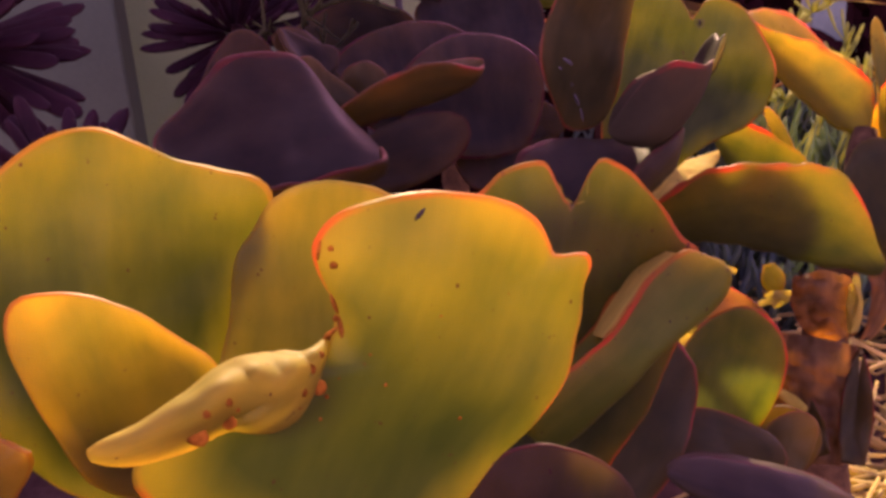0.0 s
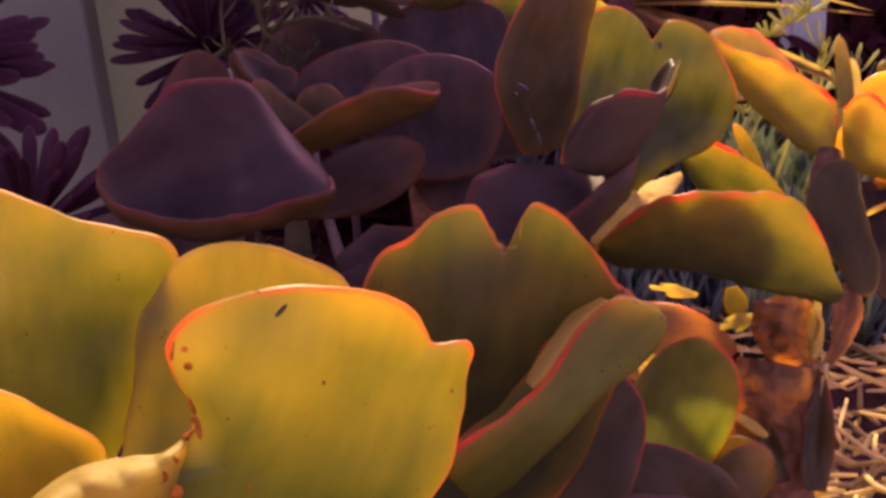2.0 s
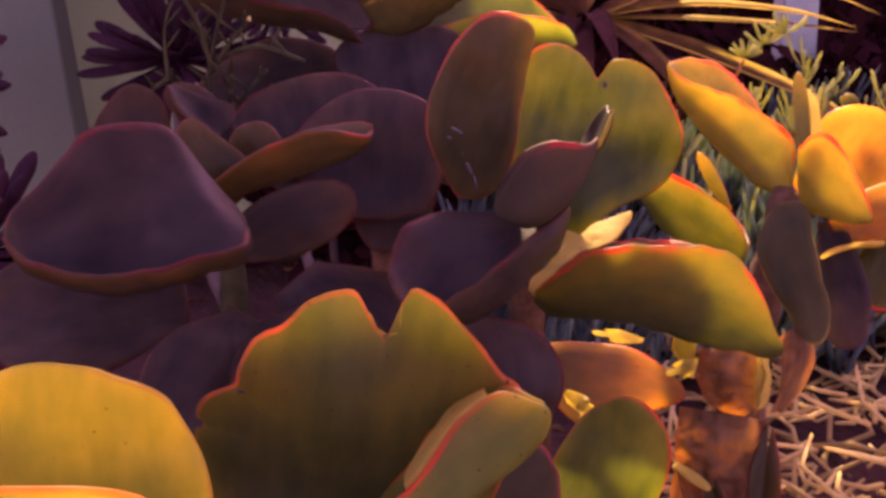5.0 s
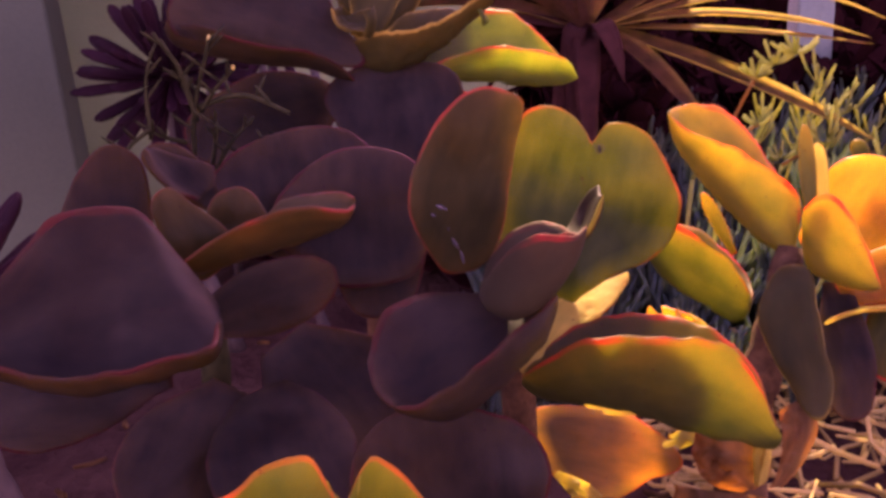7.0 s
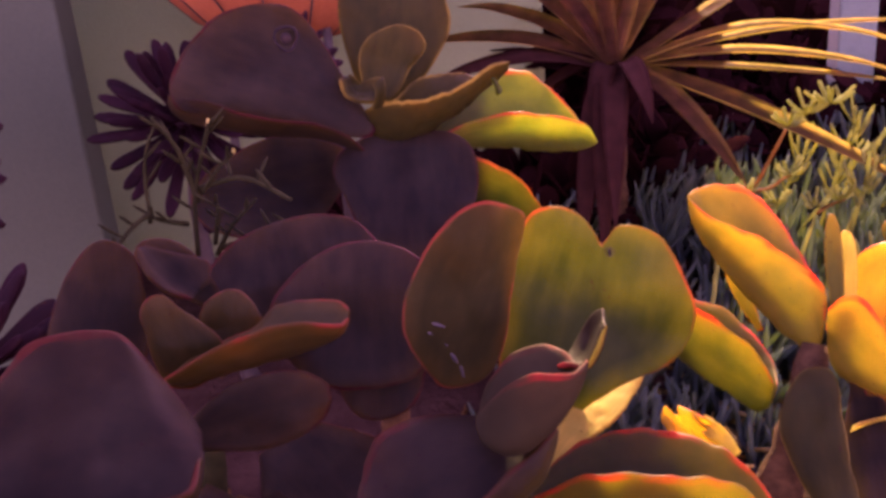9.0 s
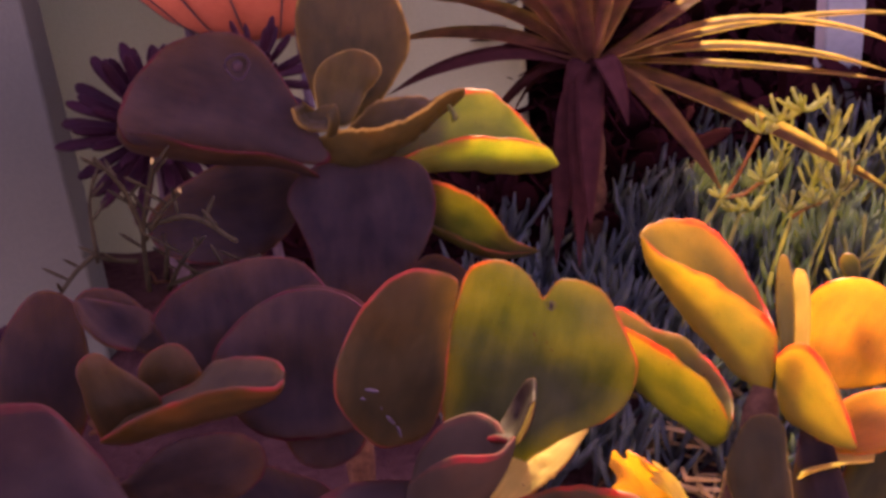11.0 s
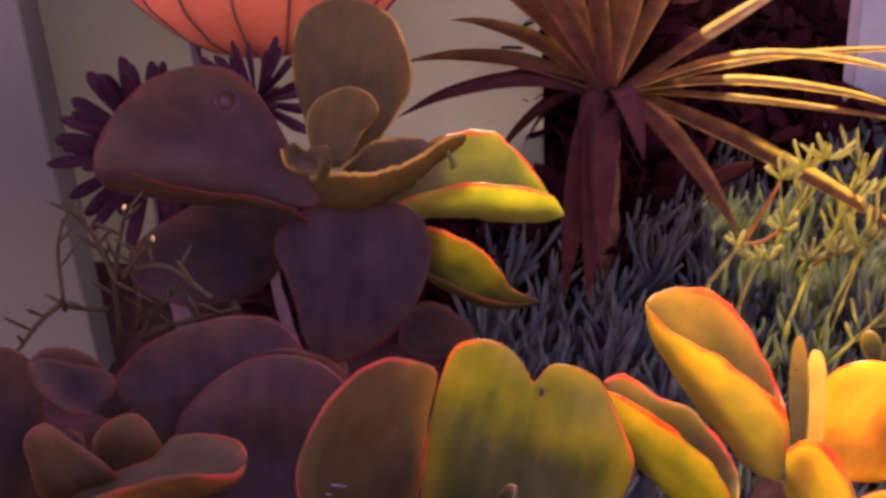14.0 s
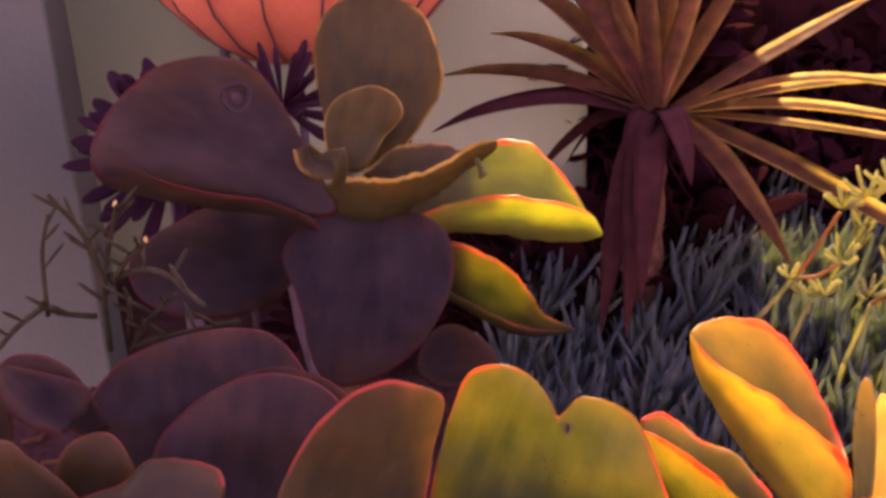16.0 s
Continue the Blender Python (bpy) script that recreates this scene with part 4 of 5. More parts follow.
# Cream strip: the lit edge of this leaf is painted in its colour.
trough(torn_leaf, LOBE, [(0.1396, 0.5555, 0.4161), (0.1371, 0.5530, 0.4073), (0.1336, 0.5510, 0.4012), (0.1304, 0.5510, 0.3971)], [(0.1389, 0.5540, 0.4139), (0.1356, 0.5510, 0.4076), (0.1325, 0.5500, 0.4014), (0.1300, 0.5500, 0.3975)], [(0.1393, 0.5580, 0.4152), (0.1354, 0.5540, 0.4070), (0.1324, 0.5520, 0.4017), (0.1299, 0.5510, 0.3977)], name="leaf_edge", label="thin dry edge with sunlight put into its cream colour", thick=0.0012, bulge=0.2)
trough(middle_plant, SHADY, [(0.0386, 0.5050, 0.3373), (0.0492, 0.5030, 0.3391), (0.0623, 0.5050, 0.3453), (0.0755, 0.5100, 0.3528), (0.0916, 0.5200, 0.3617), (0.1041, 0.5320, 0.3666), (0.1157, 0.5450, 0.3709)], [(0.0383, 0.5080, 0.3349), (0.0506, 0.5120, 0.3285), (0.0648, 0.5160, 0.3253), (0.0805, 0.5220, 0.3346), (0.0981, 0.5320, 0.3462), (0.1097, 0.5420, 0.3554), (0.1160, 0.5500, 0.3662)], [(0.0377, 0.5070, 0.3367), (0.0283, 0.5200, 0.3387), (0.0239, 0.5400, 0.3431), (0.0267, 0.5550, 0.3506), (0.0341, 0.5650, 0.3593), (0.0537, 0.5750, 0.3613), (0.0822, 0.5800, 0.3573), (0.1104, 0.5700, 0.3603)], bulge=0.10, label="leaf with shade put into its colour and a rolled brown edge")
leaf(middle_plant, SHADY, (0.0222, 0.6568, 0.3035), (0.0078, 0.7201, 0.3960), (0.2159, -0.7899, 0.5739), form=(56.6, 54.6, 43.4, 37.0, 35.3, 36.2, 39.2, 44.0, 49.4, 50.7, 50.6, 49.1, 47.8, 44.8, 40.9, 36.9, 35.4, 36.9, 43.0, 53.2), heart=0.553, cup=(0.1, 0.1))
leaf(middle_plant, SHADY, (0.0576, 0.5193, 0.2334), (0.0605, 0.5284, 0.3221), (0.0365, -0.9943, 0.1006), 0.0971, m=0.6, b=0.4, arch=0.06)
trough(middle_plant, OLIVE, [(0.0985, 0.5600, 0.3200), (0.1069, 0.5520, 0.3303), (0.1191, 0.5450, 0.3427), (0.1309, 0.5400, 0.3489), (0.1479, 0.5370, 0.3515), (0.1714, 0.5350, 0.3509), (0.1860, 0.5350, 0.3480), (0.1998, 0.5360, 0.3389), (0.2111, 0.5380, 0.3212), (0.2186, 0.5400, 0.3007), (0.2247, 0.5420, 0.2887)], [(0.0987, 0.5750, 0.3066), (0.1087, 0.5720, 0.3010), (0.1230, 0.5680, 0.3005), (0.1369, 0.5620, 0.3012), (0.1534, 0.5560, 0.2995), (0.1723, 0.5500, 0.2945), (0.1885, 0.5460, 0.2908), (0.2019, 0.5430, 0.2880), (0.2129, 0.5420, 0.2848), (0.2208, 0.5420, 0.2830), (0.2248, 0.5420, 0.2874)], [(0.1010, 0.5900, 0.3066), (0.1125, 0.6000, 0.3126), (0.1290, 0.6120, 0.3194), (0.1480, 0.6150, 0.3247), (0.1676, 0.6120, 0.3247), (0.1863, 0.6050, 0.3247), (0.1995, 0.5960, 0.3223), (0.2121, 0.5850, 0.3165), (0.2194, 0.5720, 0.3081), (0.2227, 0.5580, 0.2961), (0.2253, 0.5450, 0.2881)], bulge=0.12, label="folded olive leaf with a bright red upper rim")
# The leaf's shine in the sun is painted by the pale material.
trough(middle_plant, PALE, [(0.1694, 0.6900, 0.3162), (0.1465, 0.6720, 0.3158), (0.1261, 0.6500, 0.3208), (0.1181, 0.6320, 0.3172), (0.1104, 0.6150, 0.3119), (0.0992, 0.6000, 0.3099), (0.0970, 0.5940, 0.3064)], [(0.1693, 0.6850, 0.3146), (0.1504, 0.6620, 0.3138), (0.1315, 0.6380, 0.3171), (0.1202, 0.6180, 0.3169), (0.1111, 0.6020, 0.3134), (0.1029, 0.5950, 0.3089), (0.0986, 0.5920, 0.3046)], [(0.1673, 0.6800, 0.3121), (0.1532, 0.6500, 0.3108), (0.1368, 0.6280, 0.3116), (0.1241, 0.6100, 0.3144), (0.1123, 0.5980, 0.3102), (0.1069, 0.5900, 0.3028), (0.1009, 0.5900, 0.3021)], label="leaf turned flat to the sky, sun shine put into its pale colour", bulge=-0.05, ripple=0.07, thick=0.003)
leaf(middle_plant, FOOT_SHADED, (0.1113, 0.6628, 0.2174), (0.1970, 0.6379, 0.2081), (-0.1765, -0.8139, 0.5535), form=(41.7, 48.6, 37.8, 29.8, 26.4, 25.9, 27.2, 29.5, 33.7, 42.3, 50.8, 35.9, 32.0, 31.2, 30.3, 30.8, 31.4, 32.4, 34.2, 36.8), heart=0.421, wave=0.03)
leaf(middle_plant, PALE, (0.1464, 0.6098, 0.2006), (0.1149, 0.5886, 0.2411), (0.5752, -0.8178, 0.0187), 0.0130, m=0.5, b=0.4, q=1.4, wave=0.35, beats=1.7, bites=((0.35, 0.05, 0.3), (0.62, 0.04, 0.35)), thick=0.0016)
leaf(middle_plant, PALE, (0.1668, 0.6268, 0.2545), (0.1344, 0.6172, 0.2672), (0.3684, -0.8906, 0.2666), 0.0082, m=0.5, b=0.4, q=1.4, wave=0.35, beats=1.7, bites=((0.35, 0.05, 0.3), (0.62, 0.04, 0.35)), thick=0.0016)
leaf(middle_plant, PALE, (0.2058, 0.6375, 0.2321), (0.1792, 0.6236, 0.2327), (0.4019, -0.7486, 0.5274), 0.0120, m=0.5, b=0.4, q=1.4, wave=0.35, beats=1.7, bites=((0.35, 0.05, 0.3), (0.62, 0.04, 0.35)), thick=0.0016)
leaf(middle_plant, PALE, (0.1147, 0.5749, 0.2506), (0.1309, 0.5595, 0.2440), (-0.4010, -0.6826, 0.6109), 0.0089, m=0.5, b=0.4, q=1.4, wave=0.35, beats=1.7, bites=((0.35, 0.05, 0.3), (0.62, 0.04, 0.35)), thick=0.0016)
leaf(middle_plant, GOLD, (0.1945, 0.6520, 0.2481), (0.1966, 0.6377, 0.2334), (-0.2457, -0.7138, 0.6559), 0.0150, m=0.5, b=0.5)
streak_mark(dull_leaf, (0.0592, 0.5927, 0.4023), (0.0649, 0.5977, 0.3974), 0.0010, BLOOM, "bloom_spot", "pale dusty spot")
streak_mark(dull_leaf, (0.0567, 0.5917, 0.3980), (0.0588, 0.5936, 0.3958), 0.0007, BLOOM, "bloom_spot", "pale dusty spot")
streak_mark(dull_leaf, (0.0659, 0.6038, 0.3795), (0.0688, 0.6073, 0.3719), 0.0011, BLOOM, "bloom_spot", "pale dusty spot")
streak_mark(dull_leaf, (0.0699, 0.6083, 0.3701), (0.0712, 0.6101, 0.3619), 0.0008, BLOOM, "bloom_spot", "pale dusty spot")
streak_mark(dull_leaf, (0.0642, 0.6000, 0.3871), (0.0648, 0.6016, 0.3844), 0.0005, BLOOM, "bloom_spot", "pale dusty spot")
ring_mark(heart_leaf, (0.1500, 0.6616, 0.4054), (-0.2833, -0.9570, 0.0627), 0.0026, BACKED, "dark hole with a corky rim")
streak_mark(heart_leaf, (0.1490, 0.6612, 0.4054), (0.1510, 0.6612, 0.4054), 0.0021, PIT, "hole", "small dark hole")
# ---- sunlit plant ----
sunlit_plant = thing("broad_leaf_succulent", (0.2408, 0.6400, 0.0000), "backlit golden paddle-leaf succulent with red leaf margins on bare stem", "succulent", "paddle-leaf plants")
stem(sunlit_plant, [(0.2408, 0.6400, 0.0000), (0.2366, 0.6603, 0.1808), (0.2444, 0.6662, 0.2387), (0.2590, 0.6823, 0.2768), (0.2738, 0.7090, 0.3181)], 0.019, 0.009)
trough(sunlit_plant, GOLD, [(0.2089, 0.7760, 0.3910), (0.2183, 0.7650, 0.3840), (0.2360, 0.7520, 0.3778), (0.2550, 0.7420, 0.3698), (0.2697, 0.7350, 0.3595), (0.2799, 0.7300, 0.3518), (0.2821, 0.7220, 0.3455), (0.2792, 0.7120, 0.3348)], [(0.2093, 0.7760, 0.3873), (0.2143, 0.7700, 0.3719), (0.2253, 0.7620, 0.3539), (0.2389, 0.7500, 0.3385), (0.2521, 0.7380, 0.3256), (0.2632, 0.7260, 0.3169), (0.2707, 0.7150, 0.3137), (0.2756, 0.7080, 0.3115)], [(0.2091, 0.7780, 0.3918), (0.2172, 0.7900, 0.3917), (0.2348, 0.8000, 0.3898), (0.2505, 0.8050, 0.3839), (0.2657, 0.8020, 0.3708), (0.2781, 0.7900, 0.3522), (0.2855, 0.7720, 0.3398), (0.2859, 0.7450, 0.3381)], bulge=0.10, label="backlit golden leaf folded along its middle")
leaf(sunlit_plant, AMBER, (0.3089, 0.7346, 0.2870), (0.3512, 0.7617, 0.3525), (-0.2727, -0.8133, 0.5139), form=(35.8, 42.0, 45.7, 37.9, 33.0, 32.3, 34.3, 36.0, 36.8, 37.5, 37.3, 36.6, 37.1, 38.7, 40.4, 39.7, 35.1, 31.8, 30.9, 32.3), heart=0.583, cup=(0.1,0.2))
trough(sunlit_plant, GOLD, [(0.2744, 0.6900, 0.3515), (0.2807, 0.6860, 0.3597), (0.2871, 0.6820, 0.3621), (0.2949, 0.6760, 0.3565), (0.3011, 0.6680, 0.3437), (0.3059, 0.6600, 0.3312), (0.3102, 0.6520, 0.3158)], [(0.2767, 0.6940, 0.3317), (0.2797, 0.6900, 0.3172), (0.2843, 0.6840, 0.3118), (0.2892, 0.6780, 0.3105), (0.2950, 0.6700, 0.3107), (0.3020, 0.6620, 0.3111), (0.3094, 0.6520, 0.3143)], [(0.2773, 0.7000, 0.3447), (0.2880, 0.7120, 0.3432), (0.2972, 0.7150, 0.3408), (0.3057, 0.7080, 0.3352), (0.3107, 0.6950, 0.3253), (0.3120, 0.6760, 0.3201), (0.3111, 0.6540, 0.3149)], bulge=0.10)
leaf(sunlit_plant, UMBER, (0.2595, 0.6831, 0.3224), (0.2678, 0.6117, 0.2481), (-0.3351, -0.6979, 0.6330), form=(44.3, 43.2, 23.9, 17.3, 14.9, 14.5, 16.0, 20.5, 36.3, 50.7, 30.8, 22.5, 19.0, 18.2, 19.5, 23.1, 28.3, 34.6), heart=0.480, arch=0.04, cup=(0.25, 0.1))
leaf(sunlit_plant, SHADY, (0.2990, 0.6937, 0.3001), (0.2943, 0.6320, 0.2386), (-0.3031, -0.6618, 0.6857), 0.0325, m=0.6, b=0.5, arch=0.06)
leaf(sunlit_plant, GREEN, (0.3587, 0.7051, 0.2993), (0.3116, 0.6418, 0.2606), (-0.0404, -0.4993, 0.8655), 0.0413, m=0.5, b=0.5)
# Sun along this leaf's edge, painted as a strip of pale material.
trough(sunlit_plant, PALE, [(0.2819, 0.6600, 0.2887), (0.2883, 0.6600, 0.2936), (0.3011, 0.6620, 0.2962), (0.3235, 0.6650, 0.2957)], [(0.2863, 0.6700, 0.2841), (0.2947, 0.6720, 0.2867), (0.3078, 0.6740, 0.2890), (0.3284, 0.6760, 0.2885)], [(0.2927, 0.6900, 0.2788), (0.3019, 0.7000, 0.2810), (0.3151, 0.7000, 0.2850), (0.3381, 0.7000, 0.2855)], bulge=0.1, thick=0.002, label="leaf edge with sunlight put into its pale colour")
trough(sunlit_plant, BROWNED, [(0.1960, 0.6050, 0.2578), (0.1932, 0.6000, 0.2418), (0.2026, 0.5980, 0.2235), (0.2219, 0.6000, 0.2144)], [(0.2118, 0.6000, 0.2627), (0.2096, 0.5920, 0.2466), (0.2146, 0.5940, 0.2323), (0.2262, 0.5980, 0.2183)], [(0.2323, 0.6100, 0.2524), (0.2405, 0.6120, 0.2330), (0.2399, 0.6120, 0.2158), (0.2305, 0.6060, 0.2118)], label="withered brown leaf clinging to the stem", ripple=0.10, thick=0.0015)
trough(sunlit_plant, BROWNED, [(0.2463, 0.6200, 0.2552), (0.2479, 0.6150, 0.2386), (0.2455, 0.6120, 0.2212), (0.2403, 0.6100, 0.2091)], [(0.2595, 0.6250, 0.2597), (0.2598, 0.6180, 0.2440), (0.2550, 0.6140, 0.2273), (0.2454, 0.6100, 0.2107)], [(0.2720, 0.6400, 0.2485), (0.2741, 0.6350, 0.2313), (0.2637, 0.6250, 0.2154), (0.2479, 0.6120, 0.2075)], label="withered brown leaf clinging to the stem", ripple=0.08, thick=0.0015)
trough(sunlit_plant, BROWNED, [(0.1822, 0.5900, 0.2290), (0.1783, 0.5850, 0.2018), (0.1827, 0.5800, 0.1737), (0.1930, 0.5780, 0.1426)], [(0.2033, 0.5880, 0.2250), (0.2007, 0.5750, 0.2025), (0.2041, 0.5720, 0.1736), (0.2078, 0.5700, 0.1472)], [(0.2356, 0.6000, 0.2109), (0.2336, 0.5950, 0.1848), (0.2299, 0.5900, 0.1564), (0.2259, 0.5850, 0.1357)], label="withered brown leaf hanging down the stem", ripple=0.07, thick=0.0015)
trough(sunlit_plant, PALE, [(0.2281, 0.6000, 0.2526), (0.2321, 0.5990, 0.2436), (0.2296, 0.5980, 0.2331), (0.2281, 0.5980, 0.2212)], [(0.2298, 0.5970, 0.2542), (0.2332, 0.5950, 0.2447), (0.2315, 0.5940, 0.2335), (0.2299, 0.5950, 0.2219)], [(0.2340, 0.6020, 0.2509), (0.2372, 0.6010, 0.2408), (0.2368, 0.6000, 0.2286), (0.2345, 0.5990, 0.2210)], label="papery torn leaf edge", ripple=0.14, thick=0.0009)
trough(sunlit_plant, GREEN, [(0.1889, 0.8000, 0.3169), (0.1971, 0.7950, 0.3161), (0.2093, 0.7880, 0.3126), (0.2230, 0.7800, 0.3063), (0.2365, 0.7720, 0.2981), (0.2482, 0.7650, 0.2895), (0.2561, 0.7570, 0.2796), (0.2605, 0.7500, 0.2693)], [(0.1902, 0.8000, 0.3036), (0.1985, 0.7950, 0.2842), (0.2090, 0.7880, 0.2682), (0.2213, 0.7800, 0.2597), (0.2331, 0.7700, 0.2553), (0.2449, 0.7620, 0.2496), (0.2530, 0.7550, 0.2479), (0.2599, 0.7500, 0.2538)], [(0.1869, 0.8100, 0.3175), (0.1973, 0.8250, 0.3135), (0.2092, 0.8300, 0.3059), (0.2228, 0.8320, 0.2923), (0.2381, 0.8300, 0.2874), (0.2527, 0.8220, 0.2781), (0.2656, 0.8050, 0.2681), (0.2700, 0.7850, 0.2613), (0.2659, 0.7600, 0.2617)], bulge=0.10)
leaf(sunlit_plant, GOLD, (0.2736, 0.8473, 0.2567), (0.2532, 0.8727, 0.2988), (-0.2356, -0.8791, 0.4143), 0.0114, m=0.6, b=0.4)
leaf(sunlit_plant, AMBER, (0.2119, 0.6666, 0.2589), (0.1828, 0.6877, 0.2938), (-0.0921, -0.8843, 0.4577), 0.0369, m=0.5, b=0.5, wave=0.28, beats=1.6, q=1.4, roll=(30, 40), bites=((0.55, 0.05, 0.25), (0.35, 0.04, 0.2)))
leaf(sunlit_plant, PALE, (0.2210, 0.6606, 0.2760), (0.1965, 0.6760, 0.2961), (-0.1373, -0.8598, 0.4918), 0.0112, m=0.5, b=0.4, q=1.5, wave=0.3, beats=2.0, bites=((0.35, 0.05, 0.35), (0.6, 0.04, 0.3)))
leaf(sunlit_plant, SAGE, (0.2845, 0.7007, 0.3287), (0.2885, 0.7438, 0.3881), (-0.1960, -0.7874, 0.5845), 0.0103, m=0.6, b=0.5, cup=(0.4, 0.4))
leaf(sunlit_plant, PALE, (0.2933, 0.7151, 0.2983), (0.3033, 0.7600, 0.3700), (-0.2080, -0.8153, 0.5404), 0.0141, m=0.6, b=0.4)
leaf(sunlit_plant, GREEN, (0.3465, 0.7886, 0.3422), (0.3434, 0.8046, 0.3567), (-0.3080, -0.6718, 0.6737), 0.0121, m=0.6, b=0.5)
leaf(sunlit_plant, AMBER, (0.2982, 0.6863, 0.2959), (0.3538, 0.6844, 0.3189), (-0.2677, -0.7646, 0.5862), 0.0347, m=0.5, b=0.4)
leaf(sunlit_plant, PALE, (0.2303, 0.5984, 0.2216), (0.2327, 0.6030, 0.2582), (-0.3036, -0.9431, 0.1357), 0.0080, label="withered leaf clinging to the stem", m=0.5, b=0.5, wave=0.2, beats=3.0, bites=((.4,.05,.4),))
leaf(sunlit_plant, RUST, (0.2255, 0.5706, 0.1457), (0.2369, 0.5987, 0.2096), (-0.2797, -0.8594, 0.4281), 0.0237, label="withered leaf clinging to the stem", m=0.4, b=0.7, q=1.5, wave=0.14, roll=(40, 30), bites=((.52,.04,.3),))
leaf(sunlit_plant, BROWNED, (0.1865, 0.5944, 0.1400), (0.1960, 0.6081, 0.2012), (-0.2566, -0.9341, 0.2481), 0.0244, label="withered leaf clinging to the stem", m=0.4, b=0.6, q=1.5, wave=0.12, roll=(30, 40), bites=((.45,.04,.3),))
leaf(sunlit_plant, RUST, (0.2056, 0.5652, 0.1566), (0.1939, 0.5806, 0.1996), (-0.1606, -0.9421, 0.2945), 0.0186, label="withered leaf clinging to the stem", m=0.4, b=0.6, q=1.5, wave=0.14, roll=(40, 50))
leaf(sunlit_plant, PALE, (0.1771, 0.5794, 0.1976), (0.1959, 0.5669, 0.1865), (-0.2298, -0.8145, 0.5327), 0.0066, label="withered leaf clinging to the stem", m=0.5, b=0.6, wave=0.1)
# ---- shaded rosette ----
shaded_plant = thing("broad_leaf_succulent", (-0.0930, 0.6330, 0.0000), "paddle-leaf succulent rosette in deep shade with thin red margins", "succulent", "paddle-leaf plants")
stem(shaded_plant, [(-0.0930, 0.6330, 0.0000), (-0.0930, 0.6330, 0.1382), (-0.0792, 0.6464, 0.3145)], 0.012, 0.008, TWIG)
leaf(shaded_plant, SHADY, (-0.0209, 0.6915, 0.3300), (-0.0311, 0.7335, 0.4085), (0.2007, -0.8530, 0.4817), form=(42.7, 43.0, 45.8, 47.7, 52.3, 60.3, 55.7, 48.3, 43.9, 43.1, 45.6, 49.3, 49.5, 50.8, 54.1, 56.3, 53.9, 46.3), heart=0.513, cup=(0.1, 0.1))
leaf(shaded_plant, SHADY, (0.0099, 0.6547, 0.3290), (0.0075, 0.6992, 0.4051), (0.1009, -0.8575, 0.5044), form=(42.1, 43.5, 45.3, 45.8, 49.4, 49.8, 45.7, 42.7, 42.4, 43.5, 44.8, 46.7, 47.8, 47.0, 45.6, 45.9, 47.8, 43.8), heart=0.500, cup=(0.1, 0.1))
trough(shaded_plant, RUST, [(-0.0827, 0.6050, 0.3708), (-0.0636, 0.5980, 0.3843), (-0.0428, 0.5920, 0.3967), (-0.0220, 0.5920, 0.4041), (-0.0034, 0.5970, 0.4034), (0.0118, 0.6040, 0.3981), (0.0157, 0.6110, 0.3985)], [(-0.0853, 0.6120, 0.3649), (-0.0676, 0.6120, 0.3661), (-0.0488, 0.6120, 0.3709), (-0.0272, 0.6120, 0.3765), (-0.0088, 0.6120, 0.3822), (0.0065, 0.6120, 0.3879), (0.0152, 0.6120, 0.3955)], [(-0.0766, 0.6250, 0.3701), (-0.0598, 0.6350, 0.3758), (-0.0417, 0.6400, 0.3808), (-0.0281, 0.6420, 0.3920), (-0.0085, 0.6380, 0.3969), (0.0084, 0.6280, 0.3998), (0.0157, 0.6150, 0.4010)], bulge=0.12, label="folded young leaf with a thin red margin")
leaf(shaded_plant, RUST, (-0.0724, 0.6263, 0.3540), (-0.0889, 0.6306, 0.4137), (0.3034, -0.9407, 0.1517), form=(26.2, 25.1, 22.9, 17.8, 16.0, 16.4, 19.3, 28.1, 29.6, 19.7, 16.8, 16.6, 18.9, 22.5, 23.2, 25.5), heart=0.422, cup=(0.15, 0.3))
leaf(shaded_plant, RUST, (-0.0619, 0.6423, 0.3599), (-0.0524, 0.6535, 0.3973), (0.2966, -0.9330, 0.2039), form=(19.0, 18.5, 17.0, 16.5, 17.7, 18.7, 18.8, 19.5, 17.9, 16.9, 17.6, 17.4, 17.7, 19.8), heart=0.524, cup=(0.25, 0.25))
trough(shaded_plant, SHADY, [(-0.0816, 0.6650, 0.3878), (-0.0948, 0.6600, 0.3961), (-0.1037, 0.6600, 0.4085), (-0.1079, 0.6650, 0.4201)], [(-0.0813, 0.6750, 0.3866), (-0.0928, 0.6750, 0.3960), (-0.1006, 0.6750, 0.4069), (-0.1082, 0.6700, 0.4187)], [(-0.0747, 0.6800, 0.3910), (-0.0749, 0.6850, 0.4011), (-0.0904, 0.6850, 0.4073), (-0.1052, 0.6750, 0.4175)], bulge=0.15)
